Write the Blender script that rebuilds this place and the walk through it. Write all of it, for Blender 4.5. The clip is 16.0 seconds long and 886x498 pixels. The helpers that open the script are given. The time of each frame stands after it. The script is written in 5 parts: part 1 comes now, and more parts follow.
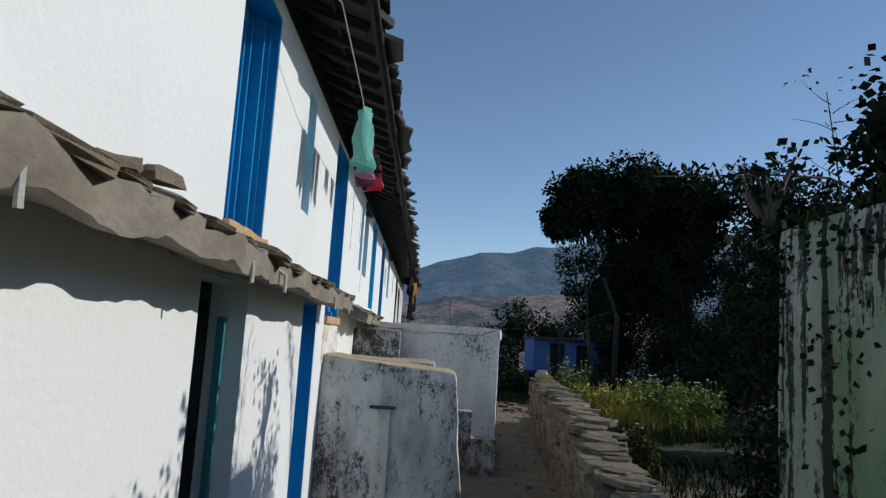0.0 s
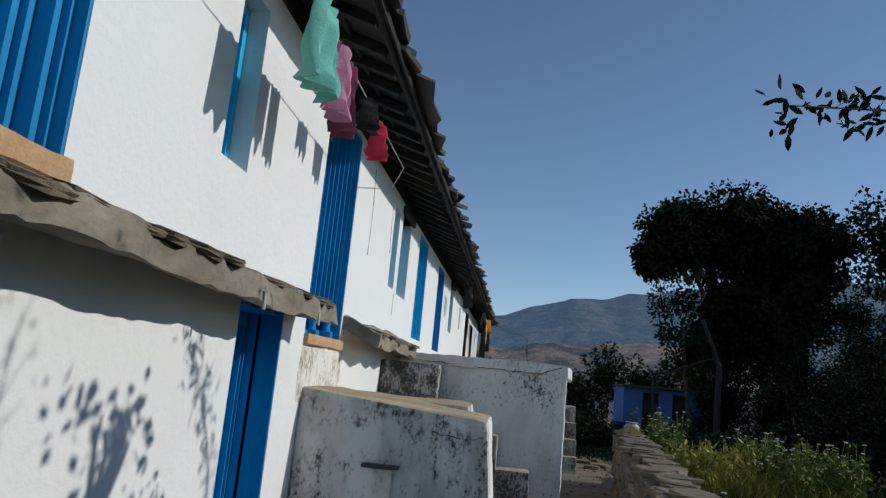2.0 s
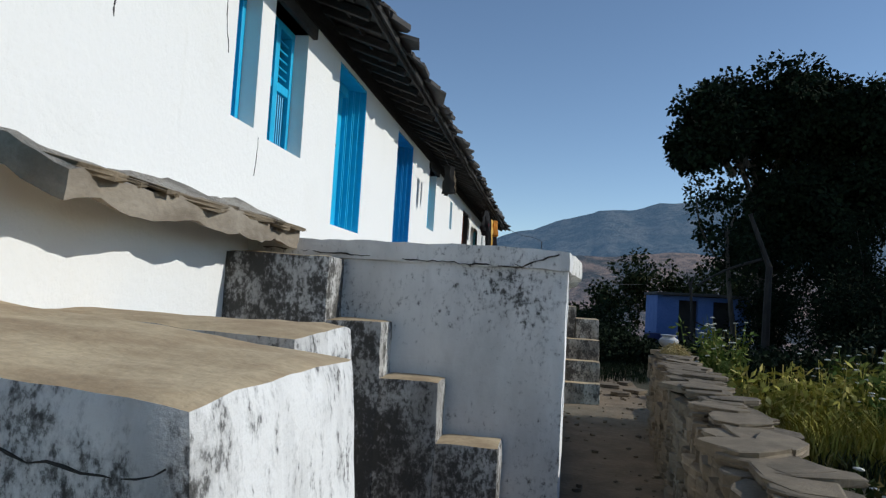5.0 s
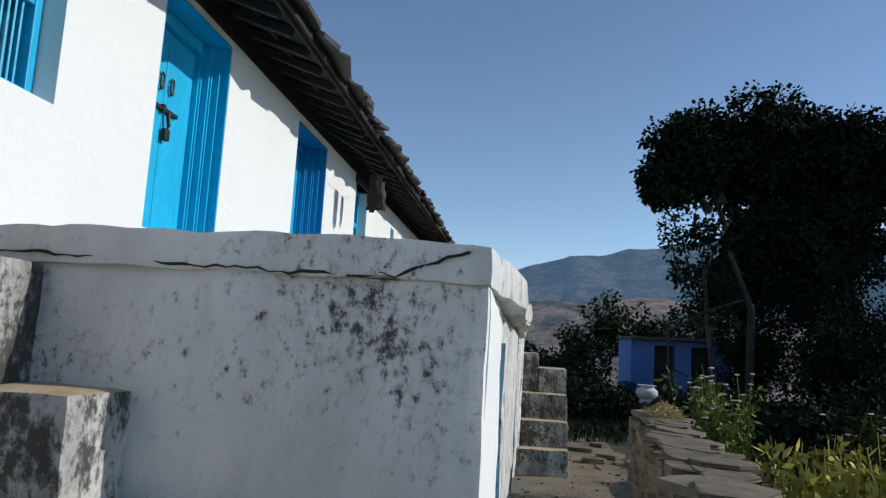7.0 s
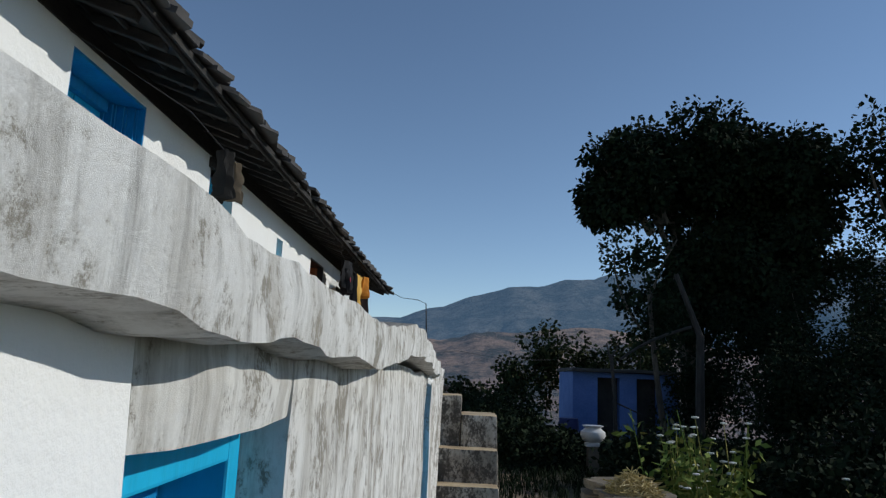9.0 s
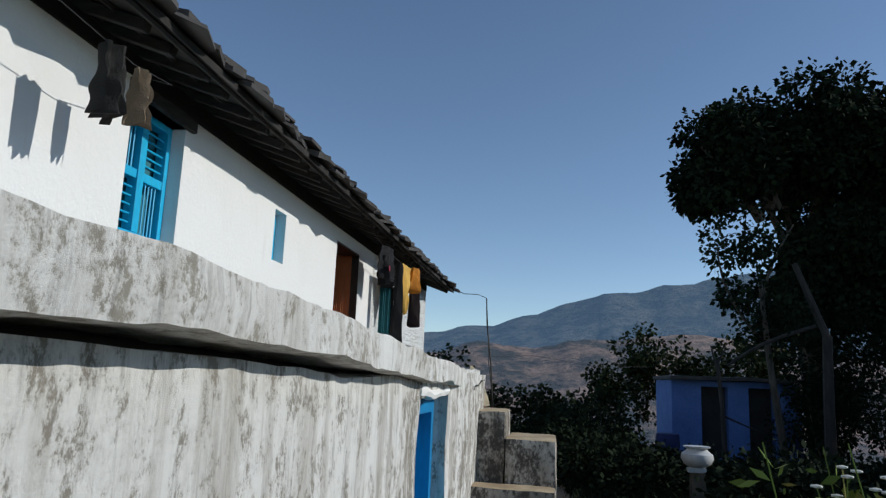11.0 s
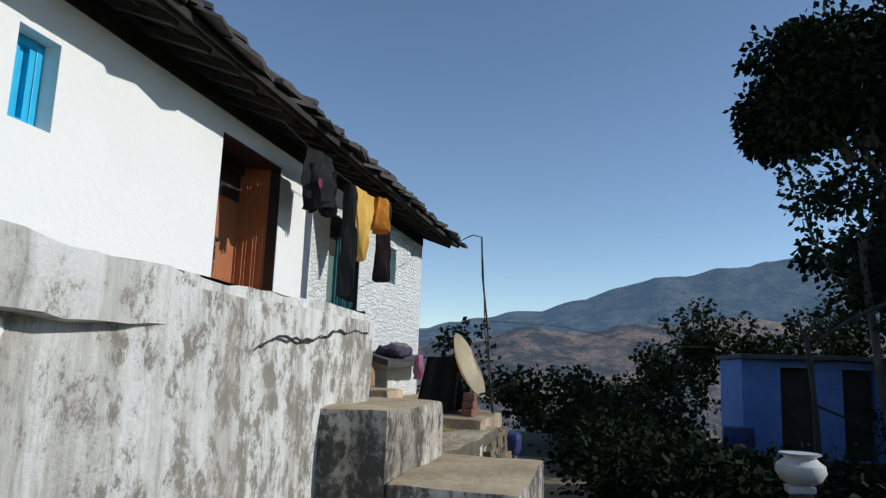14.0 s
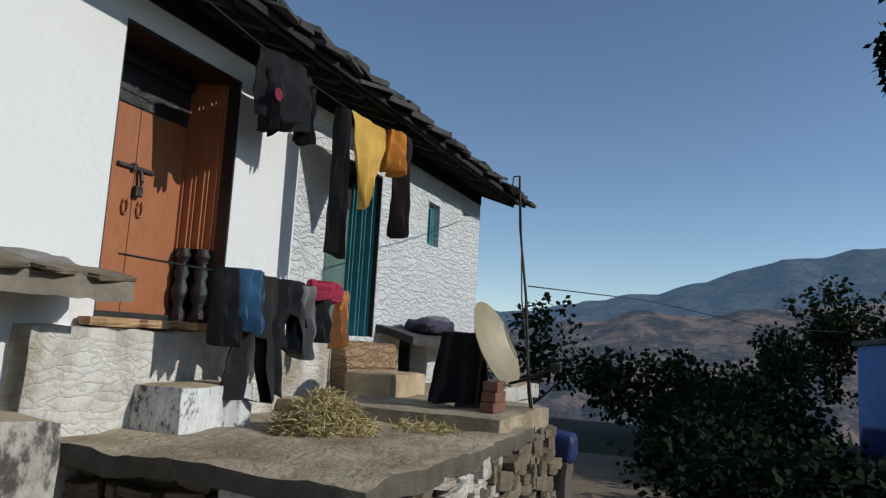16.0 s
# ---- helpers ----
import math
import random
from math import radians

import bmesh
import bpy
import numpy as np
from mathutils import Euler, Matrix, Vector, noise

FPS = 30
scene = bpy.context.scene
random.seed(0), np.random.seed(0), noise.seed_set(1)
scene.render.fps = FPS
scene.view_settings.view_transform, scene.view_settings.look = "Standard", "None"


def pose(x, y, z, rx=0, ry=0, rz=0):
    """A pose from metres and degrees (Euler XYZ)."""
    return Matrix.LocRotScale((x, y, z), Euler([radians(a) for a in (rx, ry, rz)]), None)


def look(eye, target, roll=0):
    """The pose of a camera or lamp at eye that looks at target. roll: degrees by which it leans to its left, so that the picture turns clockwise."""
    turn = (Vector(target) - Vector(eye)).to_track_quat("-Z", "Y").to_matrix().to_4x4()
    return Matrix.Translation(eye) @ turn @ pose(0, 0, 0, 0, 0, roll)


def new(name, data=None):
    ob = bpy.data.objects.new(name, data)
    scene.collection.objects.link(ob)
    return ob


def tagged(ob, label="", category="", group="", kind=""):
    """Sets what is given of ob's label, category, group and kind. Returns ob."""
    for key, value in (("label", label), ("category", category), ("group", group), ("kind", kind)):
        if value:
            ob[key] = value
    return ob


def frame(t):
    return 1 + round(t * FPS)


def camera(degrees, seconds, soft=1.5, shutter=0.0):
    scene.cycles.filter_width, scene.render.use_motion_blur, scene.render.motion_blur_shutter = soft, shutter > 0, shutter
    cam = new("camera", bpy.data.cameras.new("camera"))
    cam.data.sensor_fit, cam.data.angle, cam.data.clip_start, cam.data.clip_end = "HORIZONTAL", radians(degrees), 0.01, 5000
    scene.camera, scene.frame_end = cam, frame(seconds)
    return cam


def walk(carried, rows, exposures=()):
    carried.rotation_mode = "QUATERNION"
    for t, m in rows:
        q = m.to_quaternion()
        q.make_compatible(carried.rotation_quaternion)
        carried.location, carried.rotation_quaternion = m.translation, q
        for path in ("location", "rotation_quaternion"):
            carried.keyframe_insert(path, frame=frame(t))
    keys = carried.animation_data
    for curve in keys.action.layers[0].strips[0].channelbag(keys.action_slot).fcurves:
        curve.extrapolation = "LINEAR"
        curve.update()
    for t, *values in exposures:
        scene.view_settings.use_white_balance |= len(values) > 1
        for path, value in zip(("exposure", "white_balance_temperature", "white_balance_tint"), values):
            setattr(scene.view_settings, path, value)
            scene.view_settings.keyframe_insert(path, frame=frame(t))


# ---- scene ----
cam = camera(64.0, 16.0, soft=1.3)
PATH = [
    (0, (-0.108, 0.171, 1.619), (-0.073, 2.155, 1.871), 3.7),
    (0.5, (-0.018, 0.514, 1.644), (-0.153, 2.486, 1.952), 4.2),
    (1, (0.114, 0.991, 1.63), (-0.186, 2.936, 1.989), 5.5),
    (1.5, (0.225, 1.519, 1.619), (-0.084, 3.464, 1.966), 5.5),
    (2, (0.34, 2.055, 1.561), (0.112, 4.01, 1.917), 5.5),
    (2.5, (0.48, 2.675, 1.574), (0.209, 4.633, 1.883), 2.9),
    (3, (0.602, 3.334, 1.545), (0.347, 5.307, 1.748), 1.8),
    (3.2, (0.640, 3.59, 1.542), (0.381, 5.569, 1.676), 2.3),
    (5.3, (0.761, 5.781, 1.522), (0.473, 7.757, 1.643), 3.5),
    (5.5, (0.784, 6.004, 1.503), (0.516, 7.977, 1.695), 3.9),
    (6, (0.834, 6.474, 1.519), (0.703, 8.45, 1.796), 4.2),
    (6.5, (0.887, 6.975, 1.543), (0.863, 8.966, 1.726), 3.9),
    (7, (0.938, 7.526, 1.537), (0.722, 9.499, 1.789), 3.4),
    (7.5, (0.946, 8.013, 1.532), (0.753, 9.995, 1.721), 0.6),
    (8, (1.037, 8.534, 1.485), (0.989, 10.532, 1.556), 0.8),
    (8.5, (1.116, 9.156, 1.55), (1.125, 11.131, 1.87), 4.9),
    (8.7, (1.135, 9.359, 1.611), (1.14, 11.327, 1.965), 3.5),
    (10.8, (1.575, 11.471, 1.649), (1.263, 13.426, 1.931), 2.9),
    (11, (1.579, 11.715, 1.637), (1.271, 13.657, 1.999), 2.4),
    (11.5, (1.571, 12.366, 1.643), (1.284, 14.3, 2.06), 2.0),
    (12, (1.632, 12.857, 1.634), (1.318, 14.806, 1.957), 2.8),
    (12.5, (1.622, 13.466, 1.61), (1.302, 15.429, 1.822), 2.5),
    (13, (1.694, 14.018, 1.596), (1.373, 15.975, 1.851), 2.0),
    (13.5, (1.78, 14.531, 1.58), (1.473, 16.485, 1.877), 2.3),
    (14, (1.813, 15.128, 1.557), (1.375, 17.053, 1.876), 2.2),
    (14.5, (1.858, 15.728, 1.567), (1.205, 17.597, 1.849), 3.3),
    (15, (1.917, 16.108, 1.584), (1.269, 17.992, 1.762), 2.9),
    (15.5, (2.001, 16.624, 1.556), (1.296, 18.488, 1.732), 2.8),
    (16, (2.085, 17.007, 1.556), (1.348, 18.849, 1.811), 3.2),
]
walk(cam, [(t, look(eye, target, roll)) for t, eye, target, roll in PATH],
     [(t, stops, 6400, 7) for t, stops in ((0, -0.2), (1, -0.42), (1.5, -0.4), (2, -0.35), (2.5, -0.38), (3, -0.17), (5.5, -0.1), (7, 0.0), (8, 0.14), (8.5, -0.28), (11, -0.2), (12, -0.1), (13, -0.06), (13.5, 0.05), (14, -0.02), (14.5, -0.42), (15, -0.25), (15.5, -0.15), (16, -0.28))])

# ---- light ----
SUN = Vector((1.0, 0.12, 0.50)).normalized()
sun_elev = math.asin(SUN.z)
world = bpy.data.worlds.new("sky")
scene.world = world
world.use_nodes = True
wn = world.node_tree
sky = wn.nodes.new("ShaderNodeTexSky")
sky.sky_type = "NISHITA"
sky.sun_disc = False
sky.sun_elevation = sun_elev
sky.sun_rotation = math.atan2(SUN.x, SUN.y)
sky.altitude = 1500
sky.air_density, sky.dust_density, sky.ozone_density = 0.9, 0.05, 1.5
wn.links.new(sky.outputs[0], wn.nodes["Background"].inputs[0])
wn.nodes["Background"].inputs[1].default_value = 0.142
sun = new("sun", bpy.data.lights.new("sun", "SUN"))
sun.data.energy, sun.data.angle, sun.data.color = 3.3, radians(0.5), (1.0, 0.965, 0.91)
sun.matrix_basis = look(SUN * 50, (0, 0, 0))


# ---- materials ----
def node(nt, kind, **inputs):
    n = nt.nodes.new(kind)
    for k, v in inputs.items():
        n.inputs[k.replace("_", " ")].default_value = v
    return n


def ramp(nt, source, stops):
    r = nt.nodes.new("ShaderNodeValToRGB")
    while len(r.color_ramp.elements) < len(stops):
        r.color_ramp.elements.new(0.5)
    for e, (p, c) in zip(r.color_ramp.elements, stops):
        e.position, e.color = p, (*c, 1) if len(c) == 3 else c
    nt.links.new(source, r.inputs[0])
    return r.outputs[0]


def grey(v):
    return (v, v, v)


def coords(nt, scale=(1, 1, 1)):
    """World-sized coordinates of the surface."""
    geo = nt.nodes.new("ShaderNodeNewGeometry")
    m = nt.nodes.new("ShaderNodeMapping")
    m.inputs["Scale"].default_value = scale
    nt.links.new(geo.outputs["Position"], m.inputs["Vector"])
    return m.outputs[0]


def noise_of(nt, scale, detail=5.0, stretch=(1, 1, 1), rough=0.6):
    n = node(nt, "ShaderNodeTexNoise", Scale=scale, Detail=detail, Roughness=rough)
    nt.links.new(coords(nt, stretch), n.inputs["Vector"])
    return n.outputs["Fac"]


def mix(nt, fac, a, b):
    m = nt.nodes.new("ShaderNodeMix")
    m.data_type = "RGBA"
    for sock, v in ((m.inputs[0], fac), (m.inputs[6], a), (m.inputs[7], b)):
        if isinstance(v, (int, float)):
            sock.default_value = v
        elif isinstance(v, tuple):
            sock.default_value = (*v, 1)
        else:
            nt.links.new(v, sock)
    return m.outputs[2]


def material(name, roughness=0.8, metallic=0.0):
    m = bpy.data.materials.new(name)
    m.use_nodes = True
    b = m.node_tree.nodes["Principled BSDF"]
    b.inputs["Roughness"].default_value = roughness
    b.inputs["Metallic"].default_value = metallic
    return m, m.node_tree, b


def bump(nt, bsdf, height, strength, distance=0.01):
    n = nt.nodes.new("ShaderNodeBump")
    n.inputs["Strength"].default_value = strength
    n.inputs["Distance"].default_value = distance
    nt.links.new(height, n.inputs["Height"])
    nt.links.new(n.outputs[0], bsdf.inputs["Normal"])


def simple(name, a, b, scale=6.0, roughness=0.8, metallic=0.0, bumps=0.3, stretch=(1, 1, 1), distance=0.01, island=0.0):
    """Two colours mixed by a coarse and a fine noise, with fine relief; island varies piece by piece."""
    m, nt, bs = material(name, roughness, metallic)
    f = noise_of(nt, scale, 6, stretch)
    c = mix(nt, ramp(nt, f, [(0.35, grey(0)), (0.65, grey(1))]), a, b)
    fine = noise_of(nt, scale * 9, 4, stretch)
    c = mix(nt, ramp(nt, fine, [(0.4, grey(0)), (0.75, grey(0.35))]), c, tuple(v * 0.55 for v in a))
    if island:
        geo = nt.nodes.new("ShaderNodeNewGeometry")
        info = nt.nodes.new("ShaderNodeObjectInfo")
        add = nt.nodes.new("ShaderNodeMath")
        nt.links.new(geo.outputs["Random Per Island"], add.inputs[0])
        nt.links.new(info.outputs["Random"], add.inputs[1])
        half = nt.nodes.new("ShaderNodeMath")
        half.operation = "FRACT"
        nt.links.new(add.outputs[0], half.inputs[0])
        c = mix(nt, ramp(nt, half.outputs[0], [(0, grey(0)), (1, grey(island))]), c, tuple(min(1, v * 1.9) for v in b))
    nt.links.new(c, bs.inputs["Base Color"])
    bump(nt, bs, fine, bumps, distance)
    return m


def plaster(name, clean, stain, mould, amount, streak, bumps=0.35, tall=0.6, size=11.0, soft=0.0):
    """Limewashed plaster: clean paint, vertical stains, black mould in patches."""
    m, nt, bs = material(name, 0.9)
    wide = noise_of(nt, 1.1, 4)
    runs = noise_of(nt, 5.0, 6, (1, 1, 0.16))
    spots = noise_of(nt, size, 7, (1, 1, tall), 0.72)
    c = mix(nt, ramp(nt, runs, [(0.62 - streak, grey(0)), (0.86 - streak, grey(1))]), clean, stain)
    c = mix(nt, ramp(nt, wide, [(0.5, grey(0)), (0.8, grey(0.4))]), c, stain)
    if soft:
        damp = noise_of(nt, 2.6, 6, (1, 1, 0.42), 0.62)
        c = mix(nt, ramp(nt, damp, [(0.42, grey(0)), (0.62, grey(soft)), (0.74, grey(min(1.0, soft * 1.5)))]), c, tuple(0.25 * v + 2.0 * u for v, u in zip(stain, mould)))
    both = nt.nodes.new("ShaderNodeMath")
    both.operation = "MULTIPLY_ADD"
    nt.links.new(wide, both.inputs[0])
    both.inputs[1].default_value = 0.75
    nt.links.new(spots, both.inputs[2])
    tiny = noise_of(nt, 46.0, 5, (1, 1, 0.7), 0.7)
    last = nt.nodes.new("ShaderNodeMath")
    last.operation = "MULTIPLY_ADD"
    nt.links.new(tiny, last.inputs[0])
    last.inputs[1].default_value = 0.7
    nt.links.new(both.outputs[0], last.inputs[2])
    half = nt.nodes.new("ShaderNodeMath")
    half.operation = "MULTIPLY"
    half.inputs[1].default_value = 0.5
    nt.links.new(last.outputs[0], half.inputs[0])
    c = mix(nt, ramp(nt, half.outputs[0], [(0.645 - amount, grey(0)), (0.70 - amount, grey(0.28)), (0.725 - amount, grey(0.7)), (0.765 - amount, grey(0.95))]), c, mould)
    nt.links.new(c, bs.inputs["Base Color"])
    bump(nt, bs, noise_of(nt, 22, 6, (1, 1, 1), 0.65), bumps, 0.02)
    return m


def flaking(name, edge=0.5, bare_to=(0.33, 0.30, 0.255), tall=0.62, runny=0.7):
    """Whitewash peeling off grey mud plaster, with long rain streaks."""
    m, nt, bs = material(name, 0.92)
    n1 = noise_of(nt, 13.0, 12, (1, 1, tall), 0.82)
    n2 = noise_of(nt, 1.1, 3, (1, 1, 0.5))
    bare = mix(nt, noise_of(nt, 16, 6), (0.20, 0.18, 0.145), bare_to)
    shift = nt.nodes.new("ShaderNodeMath")
    shift.operation = "MULTIPLY_ADD"
    nt.links.new(n2, shift.inputs[0])
    shift.inputs[1].default_value = -0.30
    nt.links.new(n1, shift.inputs[2])
    c = mix(nt, ramp(nt, shift.outputs[0], [(edge - 0.20, grey(0)), (edge - 0.15, grey(0.8)), (edge - 0.08, grey(1))]), bare, (0.76, 0.745, 0.71))
    runs = noise_of(nt, 9, 7, (1, 1, 0.07), 0.7)
    c = mix(nt, ramp(nt, runs, [(0.46, grey(0)), (0.66, grey(runny))]), c, (0.30, 0.265, 0.215))
    fine = noise_of(nt, 26, 5, (1, 1, 0.10), 0.7)
    c = mix(nt, ramp(nt, fine, [(0.55, grey(0)), (0.72, grey(0.55))]), c, (0.12, 0.105, 0.085))
    nt.links.new(c, bs.inputs["Base Color"])
    bump(nt, bs, n1, 0.6, 0.02)
    return m


def foliage(name, dark, light, dry=None):
    m, nt, bs = material(name, 0.9)
    bs.inputs["Specular IOR Level"].default_value = 0.12
    geo = nt.nodes.new("ShaderNodeNewGeometry")
    stops = [(0.0, dark), (0.68, light)] + ([(1.0, dry)] if dry else [])
    nt.links.new(ramp(nt, geo.outputs["Random Per Island"], stops), bs.inputs["Base Color"])
    return m


M_WHITE = plaster("whitewash", (0.80, 0.79, 0.77), (0.70, 0.68, 0.64), (0.55, 0.50, 0.44), -0.11, 0.0, 0.3)


def rubble(name, clean=(0.80, 0.82, 0.82), worn_to=(0.62, 0.61, 0.58), joint=(0.60, 0.585, 0.56), wear=0.4, relief=0.7):
    """Limewash or mud over uneven courses of flat rubble."""
    m, nt, bs = material(name, 0.92)
    warp = nt.nodes.new("ShaderNodeVectorMath")
    warp.operation = "MULTIPLY_ADD"
    warp.inputs[1].default_value = (1.5, 2.2, 2.2)
    wob = node(nt, "ShaderNodeTexNoise", Scale=7.0, Detail=4.0)
    nt.links.new(coords(nt), wob.inputs["Vector"])
    nt.links.new(coords(nt, (4.0, 4.4, 17.0)), warp.inputs[2])
    nt.links.new(wob.outputs["Color"], warp.inputs[0])
    vor = node(nt, "ShaderNodeTexVoronoi", Scale=1.0)
    vor.feature = "DISTANCE_TO_EDGE"
    nt.links.new(warp.outputs[0], vor.inputs["Vector"])
    gap = ramp(nt, vor.outputs["Distance"], [(0.0, grey(0)), (0.10, grey(0.75)), (0.35, grey(1))])
    c = mix(nt, ramp(nt, vor.outputs["Distance"], [(0.0, grey(0.4)), (0.05, grey(0))]), clean, joint)
    c = mix(nt, ramp(nt, noise_of(nt, 3.0, 8, (1, 1, 0.6), 0.7), [(0.42, grey(0)), (0.62, grey(wear))]), c, worn_to)
    nt.links.new(c, bs.inputs["Base Color"])
    total = nt.nodes.new("ShaderNodeMath")
    total.operation = "MULTIPLY_ADD"
    nt.links.new(noise_of(nt, 14, 6, (1, 1, 1.8), 0.7), total.inputs[0])
    total.inputs[1].default_value = 1.6
    nt.links.new(gap, total.inputs[2])
    bump(nt, bs, total.outputs[0], relief, 0.035)
    return m


M_ROUGHWHITE = rubble("whitewashed_rubble")
M_BLOCK = plaster("mouldy_plaster", (0.76, 0.75, 0.735), (0.50, 0.485, 0.47), (0.035, 0.033, 0.03), 0.060, 0.05, 0.45, 0.5, 13.0, 0.5)
M_MOULD = plaster("old_mouldy_plaster", (0.60, 0.59, 0.57), (0.34, 0.32, 0.30), (0.04, 0.037, 0.032), 0.105, 0.12, 0.6, 0.6, 11.0, 0.7)
M_FLAKE = flaking("flaking_whitewash", 0.48)
M_FLAKESLAB = flaking("flaking_slab_edge", 0.47, (0.42, 0.39, 0.33), 0.8, 0.5)
M_BLOCKSIDE = plaster("block_plaster", (0.79, 0.78, 0.765), (0.60, 0.585, 0.57), (0.035, 0.033, 0.03), 0.018, 0.03, 0.4, 0.7, 26.0, 0.28)
M_BASE = plaster("stained_base", (0.60, 0.57, 0.52), (0.36, 0.29, 0.20), (0.10, 0.08, 0.06), 0.03, 0.08, 0.9)
M_BASEWHITE = plaster("stained_whitewash", (0.76, 0.73, 0.68), (0.55, 0.45, 0.33), (0.32, 0.25, 0.17), 0.05, 0.10, 0.5)
M_TREAD = simple("mud_cement", (0.38, 0.275, 0.165), (0.60, 0.475, 0.305), 4, 0.95, 0, 0.5)
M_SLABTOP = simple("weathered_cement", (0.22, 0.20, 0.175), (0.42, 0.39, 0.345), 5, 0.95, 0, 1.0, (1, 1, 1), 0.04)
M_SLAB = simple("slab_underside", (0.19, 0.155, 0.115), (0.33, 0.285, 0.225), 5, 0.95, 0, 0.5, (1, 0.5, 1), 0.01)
M_MUD = simple("ochre_mud", (0.46, 0.27, 0.13), (0.58, 0.38, 0.21), 6, 0.95, 0, 0.6)
M_SLATE = simple("roof_slate", (0.028, 0.026, 0.026), (0.07, 0.064, 0.06), 5, 0.9, 0, 0.6, (1, 1, 1), 0.01, 0.35)
M_STONE = simple("grey_brown_stone", (0.090, 0.070, 0.046), (0.215, 0.170, 0.115), 9, 0.9, 0, 0.5, (1, 1, 1), 0.015, 0.32)
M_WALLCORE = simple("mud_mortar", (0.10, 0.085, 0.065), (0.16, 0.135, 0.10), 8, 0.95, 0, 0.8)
M_WOOD = simple("old_timber", (0.014, 0.012, 0.011), (0.034, 0.029, 0.025), 8, 0.85, 0, 0.5, (1, 1, 4))
M_BLUE = simple("blue_paint", (0.008, 0.20, 0.46), (0.012, 0.26, 0.55), 5, 0.45, 0, 0.15, (1, 1, 0.3))
M_CYAN = simple("bright_blue_paint", (0.012, 0.39, 0.66), (0.018, 0.46, 0.75), 4, 0.45, 0, 0.15, (1, 1, 0.3))
M_DULLBLUE = simple("faded_teal_paint", (0.03, 0.17, 0.20), (0.05, 0.22, 0.26), 5, 0.6, 0, 0.3)
M_GREENDOOR = simple("grey_green_paint", (0.09, 0.16, 0.14), (0.13, 0.21, 0.18), 4, 0.6, 0, 0.2)
M_BROWN = simple("red_brown_paint", (0.36, 0.125, 0.05), (0.42, 0.155, 0.065), 3, 0.5, 0, 0.15, (1, 1, 0.4))
M_CARVED = simple("black_wood_and_shade", (0.012, 0.011, 0.012), (0.03, 0.028, 0.028), 9, 0.35, 0, 0.6)
M_IRON = simple("dark_iron", (0.03, 0.028, 0.027), (0.07, 0.055, 0.045), 20, 0.5, 0.8, 0.2)
# Near-black colour stands in for shade in rooms, bays and the slab gap.
M_DARK = simple("painted_shade", (0.03, 0.028, 0.026), (0.05, 0.045, 0.04), 3, 0.95)
M_SOIL = simple("trodden_soil", (0.17, 0.125, 0.08), (0.27, 0.205, 0.135), 2.2, 0.95, 0, 0.7, (1, 1, 1), 0.03)
M_GRASSLAND = simple("rough_grassland", (0.028, 0.032, 0.013), (0.075, 0.062, 0.030), 0.9, 0.95, 0, 0.8, (1, 1, 1), 0.05)
M_BARK = simple("bark", (0.06, 0.048, 0.036), (0.13, 0.105, 0.08), 9, 0.9, 0, 0.9, (1, 1, 0.25), 0.02)
M_DEADWOOD = simple("grey_dead_wood", (0.028, 0.024, 0.02), (0.055, 0.047, 0.04), 9, 0.9, 0, 0.6, (1, 1, 0.25))
# Leaf greens kept near black; deep foliage shade is part of the colour.
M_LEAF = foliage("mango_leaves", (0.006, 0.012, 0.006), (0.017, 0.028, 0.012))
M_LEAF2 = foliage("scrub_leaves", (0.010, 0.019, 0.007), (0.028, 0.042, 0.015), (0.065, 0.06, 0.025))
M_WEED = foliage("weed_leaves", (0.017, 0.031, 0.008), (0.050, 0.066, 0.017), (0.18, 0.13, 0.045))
M_FLOWER = simple("small_white_flowers", (0.55, 0.55, 0.5), (0.7, 0.68, 0.62), 20)
M_STRAW = foliage("straw", (0.34, 0.26, 0.10), (0.52, 0.42, 0.20), (0.60, 0.50, 0.30))
M_STAIRB = plaster("mud_washed_stairs", (0.64, 0.59, 0.51), (0.40, 0.33, 0.25), (0.055, 0.048, 0.04), 0.095, 0.10, 0.6, 0.6, 10.0, 0.8)
M_PLINTH = rubble("rough_plinth", (0.70, 0.67, 0.61), (0.34, 0.28, 0.20), (0.42, 0.37, 0.29), 0.9, 0.45)
M_MUDSTONE = rubble("mud_daubed_stones", (0.56, 0.34, 0.18), (0.42, 0.30, 0.19), (0.22, 0.13, 0.07), 0.6, 1.0)
M_BRICK = simple("old_brick", (0.16, 0.07, 0.045), (0.27, 0.13, 0.085), 9, 0.9, 0, 0.6)
M_COURT = simple("trodden_mud_cement", (0.29, 0.22, 0.14), (0.55, 0.45, 0.31), 2.4, 0.95, 0, 0.8, (1, 1, 1), 0.03)


